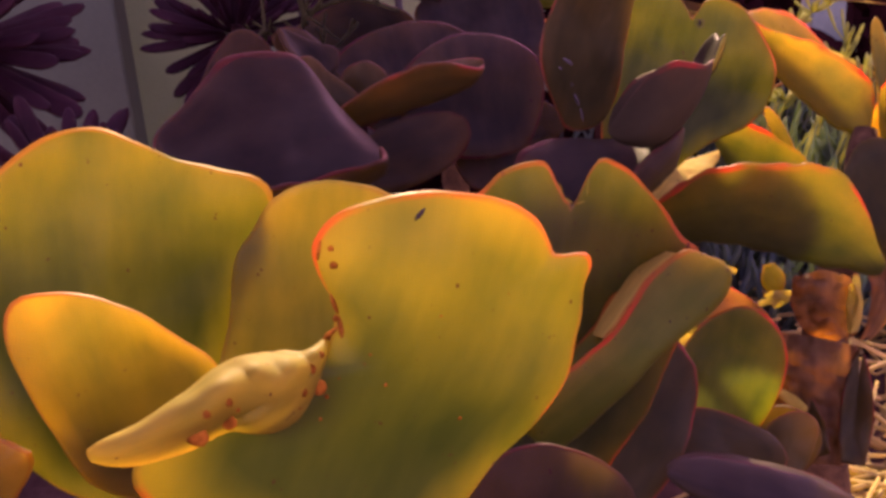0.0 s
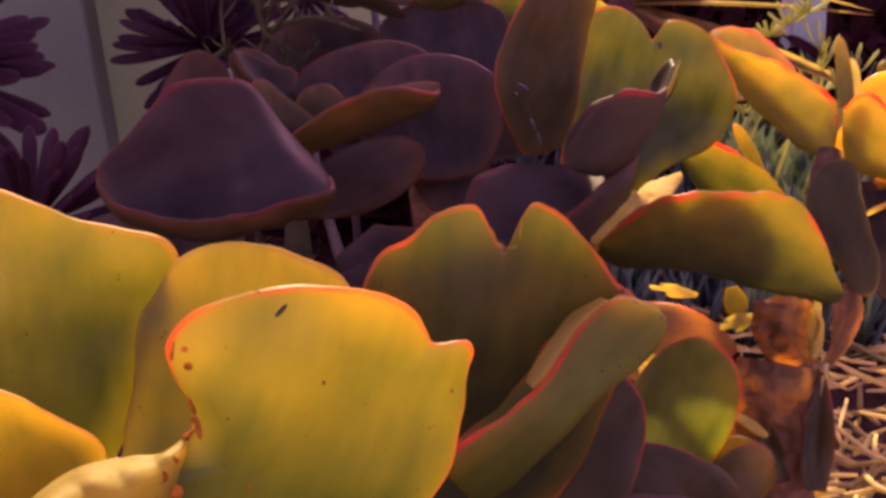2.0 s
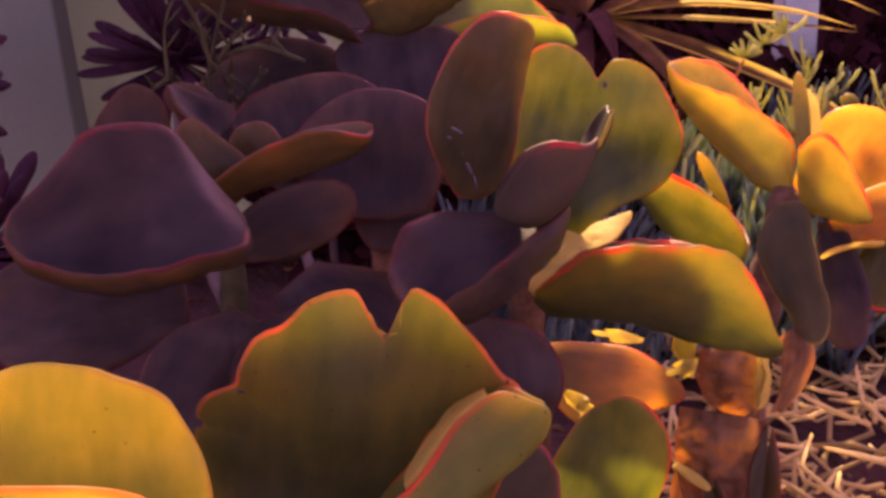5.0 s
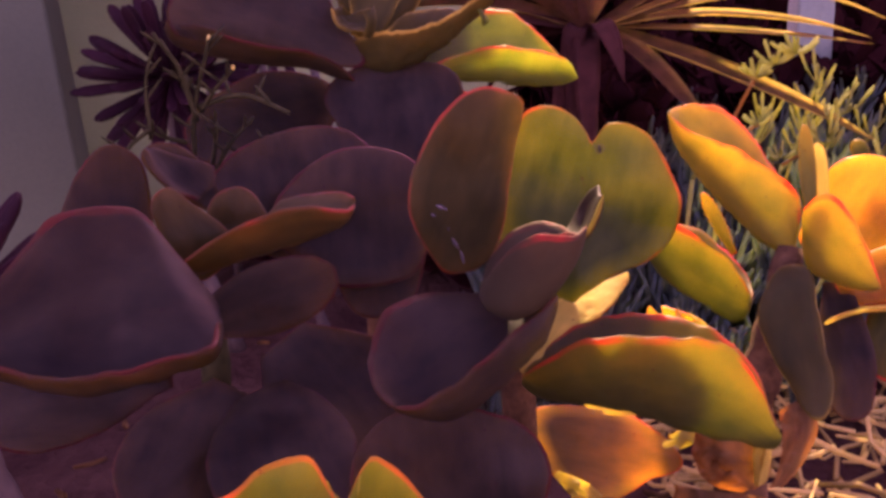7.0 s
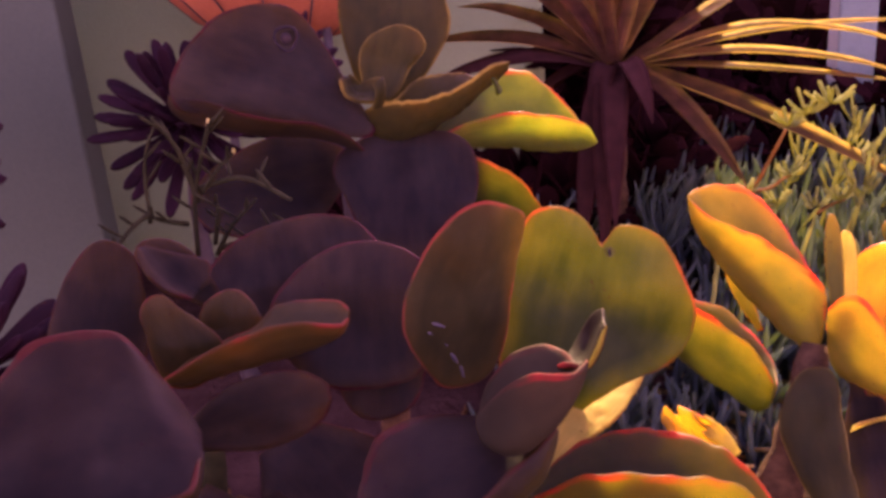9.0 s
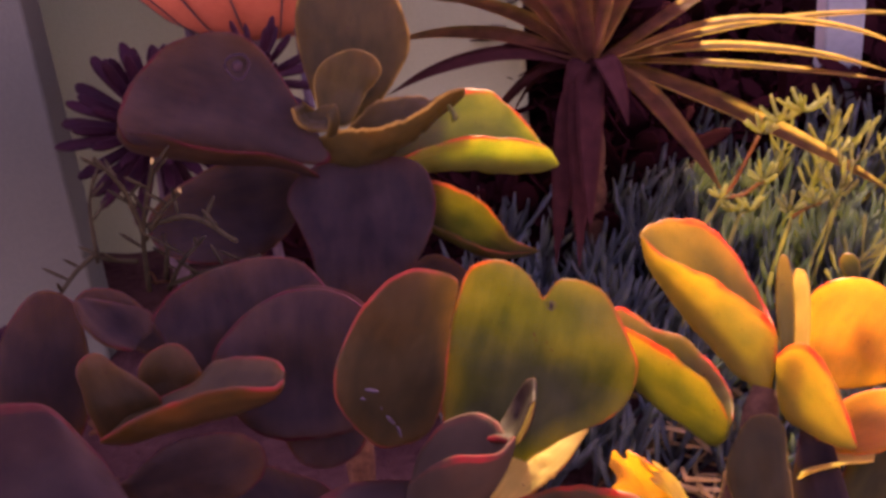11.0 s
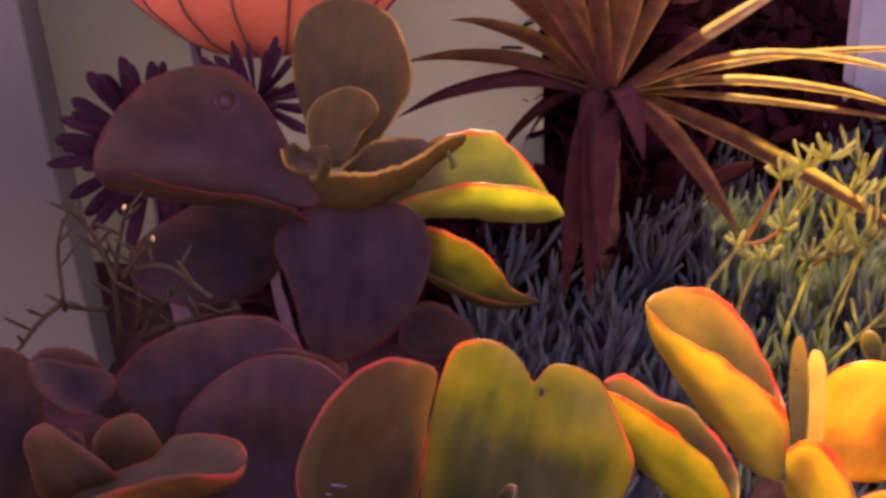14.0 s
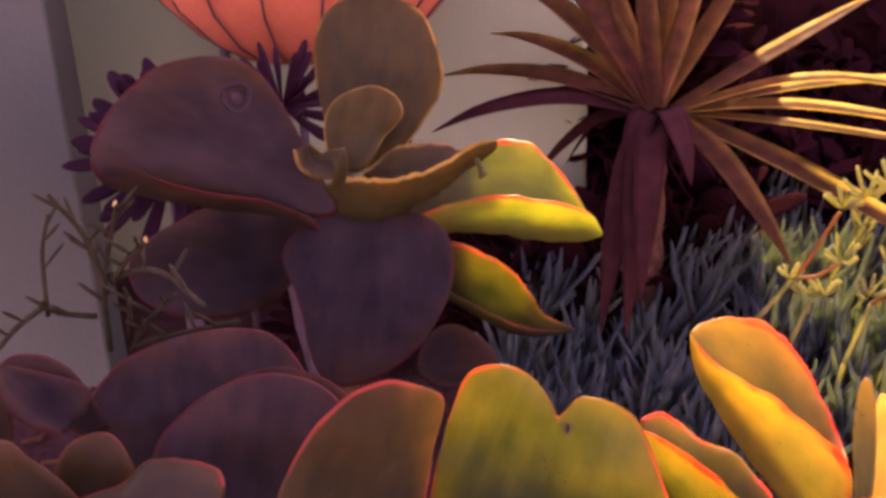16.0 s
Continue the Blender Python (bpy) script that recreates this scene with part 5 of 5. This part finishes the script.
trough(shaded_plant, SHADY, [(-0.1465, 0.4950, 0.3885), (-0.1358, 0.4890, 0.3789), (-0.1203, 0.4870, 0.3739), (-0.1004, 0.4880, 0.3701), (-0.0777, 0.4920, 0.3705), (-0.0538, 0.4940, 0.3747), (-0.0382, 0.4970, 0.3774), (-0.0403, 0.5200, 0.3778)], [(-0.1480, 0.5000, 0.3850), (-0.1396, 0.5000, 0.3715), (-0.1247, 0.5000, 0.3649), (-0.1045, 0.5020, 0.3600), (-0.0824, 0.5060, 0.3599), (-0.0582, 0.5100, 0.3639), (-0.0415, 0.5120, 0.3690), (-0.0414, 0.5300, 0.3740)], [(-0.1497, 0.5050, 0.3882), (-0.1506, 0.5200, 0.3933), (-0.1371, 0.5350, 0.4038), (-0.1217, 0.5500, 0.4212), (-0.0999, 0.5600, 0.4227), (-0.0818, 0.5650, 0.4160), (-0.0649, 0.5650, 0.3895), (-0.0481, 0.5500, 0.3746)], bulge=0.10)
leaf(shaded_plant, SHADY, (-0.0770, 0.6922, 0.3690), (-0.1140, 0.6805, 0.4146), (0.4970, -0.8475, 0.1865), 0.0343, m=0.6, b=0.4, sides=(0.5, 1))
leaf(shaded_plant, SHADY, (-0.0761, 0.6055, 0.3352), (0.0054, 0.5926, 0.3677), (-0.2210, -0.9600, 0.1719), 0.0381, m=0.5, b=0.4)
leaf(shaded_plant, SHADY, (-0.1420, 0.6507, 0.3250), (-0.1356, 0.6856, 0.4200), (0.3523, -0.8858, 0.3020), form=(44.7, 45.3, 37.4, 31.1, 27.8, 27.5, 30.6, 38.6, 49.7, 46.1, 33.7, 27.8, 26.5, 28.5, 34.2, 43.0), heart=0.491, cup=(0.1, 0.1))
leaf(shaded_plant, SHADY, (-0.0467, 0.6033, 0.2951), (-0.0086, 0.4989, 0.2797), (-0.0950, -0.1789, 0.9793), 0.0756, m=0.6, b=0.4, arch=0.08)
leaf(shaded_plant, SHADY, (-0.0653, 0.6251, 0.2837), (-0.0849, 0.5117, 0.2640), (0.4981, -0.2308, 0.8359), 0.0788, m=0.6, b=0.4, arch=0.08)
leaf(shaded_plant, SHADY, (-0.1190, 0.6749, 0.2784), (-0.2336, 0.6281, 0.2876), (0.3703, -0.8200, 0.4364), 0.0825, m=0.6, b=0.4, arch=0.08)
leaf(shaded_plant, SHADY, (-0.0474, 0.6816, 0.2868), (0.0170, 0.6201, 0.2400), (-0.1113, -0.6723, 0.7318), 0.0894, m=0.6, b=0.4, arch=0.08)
# ---- tall plant behind ----
tall_plant = thing("broad_leaf_succulent", (-0.0117, 0.8648, 0.0000), "tall paddle-leaf succulent rosette in shade, two leaf tips catching sun", "succulent", "paddle-leaf plants")
stem(tall_plant, [(-0.0117, 0.8648, 0.0000), (-0.0067, 0.8648, 0.1511), (-0.0082, 0.9104, 0.3812)], 0.014, 0.01)
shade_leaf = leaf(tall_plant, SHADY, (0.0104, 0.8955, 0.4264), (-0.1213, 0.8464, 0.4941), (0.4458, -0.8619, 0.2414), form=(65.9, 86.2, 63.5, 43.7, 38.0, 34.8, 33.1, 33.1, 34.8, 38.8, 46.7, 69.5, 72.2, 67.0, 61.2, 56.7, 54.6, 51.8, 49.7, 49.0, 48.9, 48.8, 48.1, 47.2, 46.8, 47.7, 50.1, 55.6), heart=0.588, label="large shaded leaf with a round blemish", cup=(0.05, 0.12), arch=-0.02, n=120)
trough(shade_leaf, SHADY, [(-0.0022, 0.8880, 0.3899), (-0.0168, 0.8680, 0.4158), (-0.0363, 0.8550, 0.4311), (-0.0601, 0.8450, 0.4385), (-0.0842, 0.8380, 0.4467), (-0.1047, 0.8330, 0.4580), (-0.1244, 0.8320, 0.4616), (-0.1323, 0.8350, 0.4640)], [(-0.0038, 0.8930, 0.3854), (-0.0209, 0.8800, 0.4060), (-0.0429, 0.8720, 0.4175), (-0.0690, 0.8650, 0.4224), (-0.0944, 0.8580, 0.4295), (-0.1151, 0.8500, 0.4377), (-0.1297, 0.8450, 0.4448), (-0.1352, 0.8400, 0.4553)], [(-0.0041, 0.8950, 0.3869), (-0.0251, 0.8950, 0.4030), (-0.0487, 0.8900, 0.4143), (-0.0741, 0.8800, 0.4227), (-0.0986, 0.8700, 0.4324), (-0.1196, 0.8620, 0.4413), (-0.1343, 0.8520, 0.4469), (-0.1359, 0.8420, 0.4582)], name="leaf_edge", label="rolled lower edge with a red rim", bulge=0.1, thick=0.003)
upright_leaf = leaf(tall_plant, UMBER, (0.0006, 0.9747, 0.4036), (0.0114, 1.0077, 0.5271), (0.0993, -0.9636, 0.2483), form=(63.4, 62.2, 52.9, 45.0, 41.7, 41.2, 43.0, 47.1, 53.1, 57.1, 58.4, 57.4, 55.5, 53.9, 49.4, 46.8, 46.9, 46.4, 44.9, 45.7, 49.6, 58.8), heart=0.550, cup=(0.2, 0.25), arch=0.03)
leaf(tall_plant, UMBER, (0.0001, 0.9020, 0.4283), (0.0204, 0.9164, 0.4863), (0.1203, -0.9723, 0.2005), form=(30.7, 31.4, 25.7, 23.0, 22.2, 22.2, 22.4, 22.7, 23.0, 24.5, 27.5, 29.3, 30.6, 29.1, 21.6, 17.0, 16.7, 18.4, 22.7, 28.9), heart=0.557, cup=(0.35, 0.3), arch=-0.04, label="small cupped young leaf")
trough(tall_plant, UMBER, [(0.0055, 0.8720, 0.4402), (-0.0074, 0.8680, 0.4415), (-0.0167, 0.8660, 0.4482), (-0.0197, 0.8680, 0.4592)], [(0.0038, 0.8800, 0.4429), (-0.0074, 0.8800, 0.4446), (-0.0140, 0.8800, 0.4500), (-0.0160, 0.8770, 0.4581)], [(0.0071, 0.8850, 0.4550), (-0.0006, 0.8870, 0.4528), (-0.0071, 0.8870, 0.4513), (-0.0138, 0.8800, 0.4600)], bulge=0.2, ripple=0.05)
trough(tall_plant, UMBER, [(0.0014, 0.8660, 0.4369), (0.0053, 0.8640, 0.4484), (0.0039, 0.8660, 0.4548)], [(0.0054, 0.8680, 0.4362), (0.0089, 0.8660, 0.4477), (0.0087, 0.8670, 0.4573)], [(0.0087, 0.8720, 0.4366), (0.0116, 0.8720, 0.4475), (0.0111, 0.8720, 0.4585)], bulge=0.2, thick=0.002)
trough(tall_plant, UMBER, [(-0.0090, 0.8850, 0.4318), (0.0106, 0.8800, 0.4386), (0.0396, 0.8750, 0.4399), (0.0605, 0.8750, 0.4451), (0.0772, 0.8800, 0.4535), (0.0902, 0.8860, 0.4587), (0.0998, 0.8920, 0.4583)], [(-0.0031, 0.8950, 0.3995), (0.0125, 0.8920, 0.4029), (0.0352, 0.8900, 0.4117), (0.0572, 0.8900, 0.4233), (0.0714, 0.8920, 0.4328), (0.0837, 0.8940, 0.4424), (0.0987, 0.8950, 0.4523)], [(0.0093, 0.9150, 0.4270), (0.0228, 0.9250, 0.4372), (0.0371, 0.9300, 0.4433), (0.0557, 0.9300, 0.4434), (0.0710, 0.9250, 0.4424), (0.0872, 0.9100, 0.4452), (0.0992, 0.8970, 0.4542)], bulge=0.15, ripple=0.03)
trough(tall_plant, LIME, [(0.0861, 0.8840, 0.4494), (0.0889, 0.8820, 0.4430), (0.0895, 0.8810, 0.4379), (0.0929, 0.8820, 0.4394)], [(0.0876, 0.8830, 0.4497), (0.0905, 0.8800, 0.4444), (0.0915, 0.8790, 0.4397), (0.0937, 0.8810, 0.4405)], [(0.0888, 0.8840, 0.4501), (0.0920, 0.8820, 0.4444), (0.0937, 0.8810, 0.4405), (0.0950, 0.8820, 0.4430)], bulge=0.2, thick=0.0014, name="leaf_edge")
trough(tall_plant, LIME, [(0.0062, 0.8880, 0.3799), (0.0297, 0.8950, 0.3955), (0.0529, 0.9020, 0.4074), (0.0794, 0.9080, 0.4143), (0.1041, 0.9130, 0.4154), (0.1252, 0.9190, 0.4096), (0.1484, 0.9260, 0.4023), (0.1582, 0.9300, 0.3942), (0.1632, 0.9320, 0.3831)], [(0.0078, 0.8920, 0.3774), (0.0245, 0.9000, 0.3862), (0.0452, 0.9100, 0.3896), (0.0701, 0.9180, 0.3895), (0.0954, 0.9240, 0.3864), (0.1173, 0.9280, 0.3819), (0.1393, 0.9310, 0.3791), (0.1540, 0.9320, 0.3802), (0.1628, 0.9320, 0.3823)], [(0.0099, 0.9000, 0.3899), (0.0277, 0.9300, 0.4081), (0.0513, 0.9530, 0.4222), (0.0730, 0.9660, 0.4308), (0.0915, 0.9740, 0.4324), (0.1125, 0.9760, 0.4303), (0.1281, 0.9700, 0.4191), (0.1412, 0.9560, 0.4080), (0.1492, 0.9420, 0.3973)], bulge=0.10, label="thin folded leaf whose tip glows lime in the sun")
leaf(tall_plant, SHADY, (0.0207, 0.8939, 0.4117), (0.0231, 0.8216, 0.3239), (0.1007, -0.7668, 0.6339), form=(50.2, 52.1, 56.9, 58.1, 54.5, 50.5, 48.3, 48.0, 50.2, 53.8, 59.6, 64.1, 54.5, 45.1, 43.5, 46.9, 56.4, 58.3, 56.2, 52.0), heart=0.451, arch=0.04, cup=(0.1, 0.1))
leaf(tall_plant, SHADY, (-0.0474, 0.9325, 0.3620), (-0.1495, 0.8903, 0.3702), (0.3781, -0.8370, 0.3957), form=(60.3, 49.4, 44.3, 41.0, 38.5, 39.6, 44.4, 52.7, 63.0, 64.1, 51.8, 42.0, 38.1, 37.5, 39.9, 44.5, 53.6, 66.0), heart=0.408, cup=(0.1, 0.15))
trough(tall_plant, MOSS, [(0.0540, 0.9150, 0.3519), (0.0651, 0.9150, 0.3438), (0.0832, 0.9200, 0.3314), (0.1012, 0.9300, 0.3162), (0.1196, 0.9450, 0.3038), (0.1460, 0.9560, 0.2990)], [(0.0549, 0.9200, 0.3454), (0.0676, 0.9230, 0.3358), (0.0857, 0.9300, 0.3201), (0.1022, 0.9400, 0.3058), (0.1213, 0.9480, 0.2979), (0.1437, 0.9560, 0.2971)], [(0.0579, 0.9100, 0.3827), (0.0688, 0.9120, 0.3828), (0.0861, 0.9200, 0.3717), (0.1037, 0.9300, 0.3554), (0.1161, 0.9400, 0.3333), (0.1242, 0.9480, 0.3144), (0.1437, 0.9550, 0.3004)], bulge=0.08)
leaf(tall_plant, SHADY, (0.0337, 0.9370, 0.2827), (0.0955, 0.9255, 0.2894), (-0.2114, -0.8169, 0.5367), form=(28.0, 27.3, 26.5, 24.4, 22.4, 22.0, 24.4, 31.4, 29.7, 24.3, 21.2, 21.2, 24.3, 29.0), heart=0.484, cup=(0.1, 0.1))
ring_mark(shade_leaf, (-0.0563, 0.8808, 0.4879), (0.5420, -0.8299, 0.1323), 0.0085, PIT, "round ring-shaped blemish")
# ---- dark rosettes ----
aeonium((-0.2445, 1.2111, 0.3436), 0.110, (0.3898, -0.8744, 0.7888), 64, 3)
aeonium((-0.1300, 1.2048, 0.3902), 0.07, (0.2897, -0.9211, 0.7600), 34, 5)
aeonium((-0.4360, 0.9269, 0.3900), 0.125, (0.4150, -0.9016, 0.6221), 80, 8)
aeonium((-0.3004, 0.7765, 0.2798), 0.095, (0.4075, -0.8655, 0.7913), 60, 9)
# ---- slender shoots ----
twig_plant((-0.1058, 0.7786, 0.0000), [([(-0.1145, 0.7848, 0.3652), (-0.1070, 0.7782, 0.4113), (-0.0866, 0.7660, 0.4612)], 0.00154), ([(-0.1053, 0.7760, 0.4056), (-0.1103, 0.7720, 0.4408), (-0.1215, 0.7634, 0.4679)], 0.00154), ([(-0.1040, 0.7799, 0.4141), (-0.0711, 0.7703, 0.4226), (-0.0371, 0.7449, 0.4154)], 0.00168), ([(-0.1017, 0.7866, 0.3647), (-0.0870, 0.7800, 0.3867), (-0.0685, 0.7812, 0.4041)], 0.0014), ([(-0.1151, 0.7773, 0.3907), (-0.1256, 0.7612, 0.4002), (-0.1319, 0.7539, 0.4070)], 0.0014), ([(-0.1331, 0.7595, 0.3991), (-0.1325, 0.7652, 0.4334), (-0.1256, 0.7667, 0.4556)], 0.00112), ([(-0.1319, 0.7539, 0.4070), (-0.1406, 0.7409, 0.4016), (-0.1503, 0.7250, 0.3898)], 0.0014), ([(-0.0984, 0.7847, 0.3695), (-0.0698, 0.7837, 0.3783), (-0.0356, 0.7876, 0.3853)], 0.00154), ([(-0.1024, 0.7789, 0.4112), (-0.0876, 0.7704, 0.4288), (-0.0744, 0.7683, 0.4405)], 0.0014), ([(-0.1016, 0.7855, 0.3726), (-0.0929, 0.7753, 0.3994), (-0.0946, 0.7775, 0.4051)], 0.0014), ([(-0.1076, 0.7780, 0.4155), (-0.1100, 0.7750, 0.4293), (-0.1108, 0.7720, 0.4400)], 0.0013), ([(-0.0924, 0.7700, 0.4478), (-0.0885, 0.7690, 0.4583)], 0.0012)], (0, 8, 10, 11), "thin grey-green shoots with pale buds in the shade")
# ---- strap-leaved plant by the wall ----
cordyline = thing("cordyline", (0.2184, 1.4009, 0.0000), "bronze strap-leaved cordyline by the wall, outer leaves sunlit", "cordyline")
stem(cordyline, [(0.2184, 1.4009, 0.0000), (0.2184, 1.4009, 0.1973), (0.2184, 1.4009, 0.3288)], 0.015, 0.013)
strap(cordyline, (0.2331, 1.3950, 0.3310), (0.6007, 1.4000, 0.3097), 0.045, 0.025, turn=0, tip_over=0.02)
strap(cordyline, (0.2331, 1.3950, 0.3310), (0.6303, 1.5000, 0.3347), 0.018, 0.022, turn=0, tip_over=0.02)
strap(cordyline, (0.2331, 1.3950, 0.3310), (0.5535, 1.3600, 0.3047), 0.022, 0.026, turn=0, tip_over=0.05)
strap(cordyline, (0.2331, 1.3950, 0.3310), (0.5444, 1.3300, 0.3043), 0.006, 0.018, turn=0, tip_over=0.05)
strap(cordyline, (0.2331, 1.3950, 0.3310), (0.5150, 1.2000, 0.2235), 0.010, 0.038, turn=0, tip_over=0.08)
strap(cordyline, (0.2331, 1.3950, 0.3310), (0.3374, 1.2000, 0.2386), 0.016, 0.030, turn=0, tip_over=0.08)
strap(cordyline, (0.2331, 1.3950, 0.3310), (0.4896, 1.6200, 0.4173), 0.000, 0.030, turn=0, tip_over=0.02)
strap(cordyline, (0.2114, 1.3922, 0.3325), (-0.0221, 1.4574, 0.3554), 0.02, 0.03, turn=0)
strap(cordyline, (0.2112, 1.3914, 0.3309), (-0.0230, 1.3909, 0.3089), 0.025, 0.032, STRAP_IN_SHADE, turn=0)
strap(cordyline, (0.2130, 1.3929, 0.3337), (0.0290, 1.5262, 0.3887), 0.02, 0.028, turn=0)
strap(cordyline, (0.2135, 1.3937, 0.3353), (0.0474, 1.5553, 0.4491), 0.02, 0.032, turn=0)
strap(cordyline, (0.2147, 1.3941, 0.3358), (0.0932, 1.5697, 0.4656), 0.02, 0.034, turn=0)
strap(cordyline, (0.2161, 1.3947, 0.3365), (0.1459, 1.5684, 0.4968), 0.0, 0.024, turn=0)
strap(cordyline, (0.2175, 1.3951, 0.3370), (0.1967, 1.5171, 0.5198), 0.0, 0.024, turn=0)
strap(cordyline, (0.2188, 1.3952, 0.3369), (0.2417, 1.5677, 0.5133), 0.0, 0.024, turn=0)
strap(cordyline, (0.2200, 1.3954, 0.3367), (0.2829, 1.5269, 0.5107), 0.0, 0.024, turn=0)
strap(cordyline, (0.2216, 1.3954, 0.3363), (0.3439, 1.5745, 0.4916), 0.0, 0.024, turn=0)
strap(cordyline, (0.2166, 1.3897, 0.3248), (0.1642, 1.2621, 0.1346), 0.05, 0.036, STRAP_IN_SHADE, turn=0)
strap(cordyline, (0.2178, 1.3908, 0.3271), (0.2037, 1.3506, 0.1858), 0.04, 0.03, STRAP_IN_SHADE, turn=0)
strap(cordyline, (0.2172, 1.3915, 0.3289), (0.1843, 1.3147, 0.2702), 0.03, 0.03, STRAP_IN_SHADE, turn=0)
strap(cordyline, (0.2138, 1.3921, 0.3315), (0.0570, 1.4958, 0.3082), 0.02, 0.028, STRAP_IN_SHADE, turn=0)
strap(cordyline, (0.2143, 1.3912, 0.3292), (0.0822, 1.4224, 0.2361), 0.03, 0.026, STRAP_IN_SHADE, turn=0)
strap(cordyline, (0.2193, 1.3919, 0.3290), (0.2501, 1.2863, 0.2874), 0.03, 0.028, STRAP_IN_SHADE, turn=0)
strap(cordyline, (0.2209, 1.3922, 0.3291), (0.3176, 1.4584, 0.2327), 0.03, 0.028, STRAP_IN_SHADE, turn=0)
strap(cordyline, (0.2174, 1.3897, 0.3246), (0.1901, 1.2484, 0.1363), 0.06, 0.036, STRAP_IN_SHADE, turn=0)
strap(cordyline, (0.2178, 1.3902, 0.3256), (0.2032, 1.2410, 0.1785), 0.05, 0.032, STRAP_IN_SHADE, turn=0)
strap(cordyline, (0.2154, 1.3916, 0.3296), (0.1177, 1.4754, 0.2386), 0.03, 0.026, STRAP_IN_SHADE, turn=0)
# ---- ground cover and litter ----
stick_bed("chalk_stick_bed", "blue-green chalk-stick succulents covering the ground", ((0.30, 0.95, 1.05, 1.6), (0.42, 0.85, 1.0, 1.3), (0.05, 0.4, 1.0, 1.5), (0.3, 1.2, 1.2, 1.75)), 900, CHALK, 4)
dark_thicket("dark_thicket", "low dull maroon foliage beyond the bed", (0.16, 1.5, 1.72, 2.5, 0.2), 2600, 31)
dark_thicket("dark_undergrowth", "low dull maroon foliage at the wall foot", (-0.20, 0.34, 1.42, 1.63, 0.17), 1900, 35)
# This hedge is added to throw shade over the thicket before it.
dark_thicket("back_hedge", "dull maroon hedge added behind the low foliage to shade it", (0.30, 1.9, 2.55, 2.85, 0.95), 4200, 37, 0.03, 0.74, 0.68)
# Added sun blocker, mostly out of view; shades leaves of the nearer plants.
dark_thicket("tall_hedge", "mostly unseen maroon hedge added at the wall end to block sun", (0.11, 0.215, 1.72, 1.90, 1.0), 2600, 39, 0.3, 0.76, 0.745)
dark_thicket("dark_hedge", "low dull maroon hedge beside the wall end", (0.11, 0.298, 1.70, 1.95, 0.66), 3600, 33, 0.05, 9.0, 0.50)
litter("dry_twigs", "pale dry straw and twigs on the soil", (0.22, 0.9, 0.58, 1.15), 1000, STRAW, 6, (0.025, 0.09), 0.0024, 0.05)
litter("leaf_litter", "brown dry leaf scraps on the soil", (-0.6, 1.2, 0.1, 1.6), 500, BROWNED, 7, (0.01, 0.04), 0.003, 0.01)
rnd = random.Random(12)
for i in range(34):
    x, y = rnd.uniform(0.36, 0.85), rnd.uniform(1.05, 1.5)
    flower_stalk((x, y), (rnd.uniform(0.1, 0.8), rnd.uniform(-0.3, 0.15)), rnd.uniform(0.18, 0.28), i)
forked_stalk([([(0.3017, 1.1500, 0.2146), (0.3168, 1.1500, 0.2352), (0.3273, 1.1500, 0.2536)], 0.0024, STALK), ([(0.3273, 1.1500, 0.2536), (0.3369, 1.1500, 0.2661), (0.3489, 1.1500, 0.2912), (0.3606, 1.1500, 0.3157)], 0.0021, JOINT), ([(0.3273, 1.1500, 0.2536), (0.3477, 1.1500, 0.2559), (0.3600, 1.1500, 0.2650), (0.3705, 1.1500, 0.2706)], 0.0019, JOINT)],
             [((0.3247, 1.1500, 0.2536), 8, 0.012), ((0.3666, 1.1500, 0.2689), 9, 0.014), ((0.3623, 1.1500, 0.3190), 9, 0.016), ((0.3774, 1.1400, 0.3328), 9, 0.019), ((0.3953, 1.1300, 0.3442), 9, 0.018)], 61)
forked_stalk([([(0.3312, 1.1500, 0.1903), (0.3403, 1.1500, 0.2201), (0.3462, 1.1500, 0.2364)], 0.0022, STALK), ([(0.3462, 1.1500, 0.2364), (0.3572, 1.1500, 0.2388), (0.3638, 1.1500, 0.2434)], 0.0017, STALK)],
             [((0.3379, 1.1500, 0.2387), 7, 0.012), ((0.3551, 1.1500, 0.2388), 8, 0.013)], 62)
forked_stalk([([(0.3912, 1.2000, 0.1450), (0.4018, 1.2000, 0.1829), (0.4081, 1.2000, 0.2064)], 0.0022, STALK), ([(0.4081, 1.2000, 0.2064), (0.4220, 1.2000, 0.2149), (0.4371, 1.2000, 0.2210)], 0.0018, JOINT)],
             [((0.4052, 1.2000, 0.2136), 9, 0.015), ((0.4309, 1.2000, 0.2198), 9, 0.015)], 63)
bowl_on_stand((-0.1668, 1.4723, 0.3808), 0.19, 0.0)
solid("post", "pale grey-green painted post beyond the bed", "post", (0.608, 0.668, 1.847, 1.907, -0.05, 0.5), POST_PAINT, 0.004)
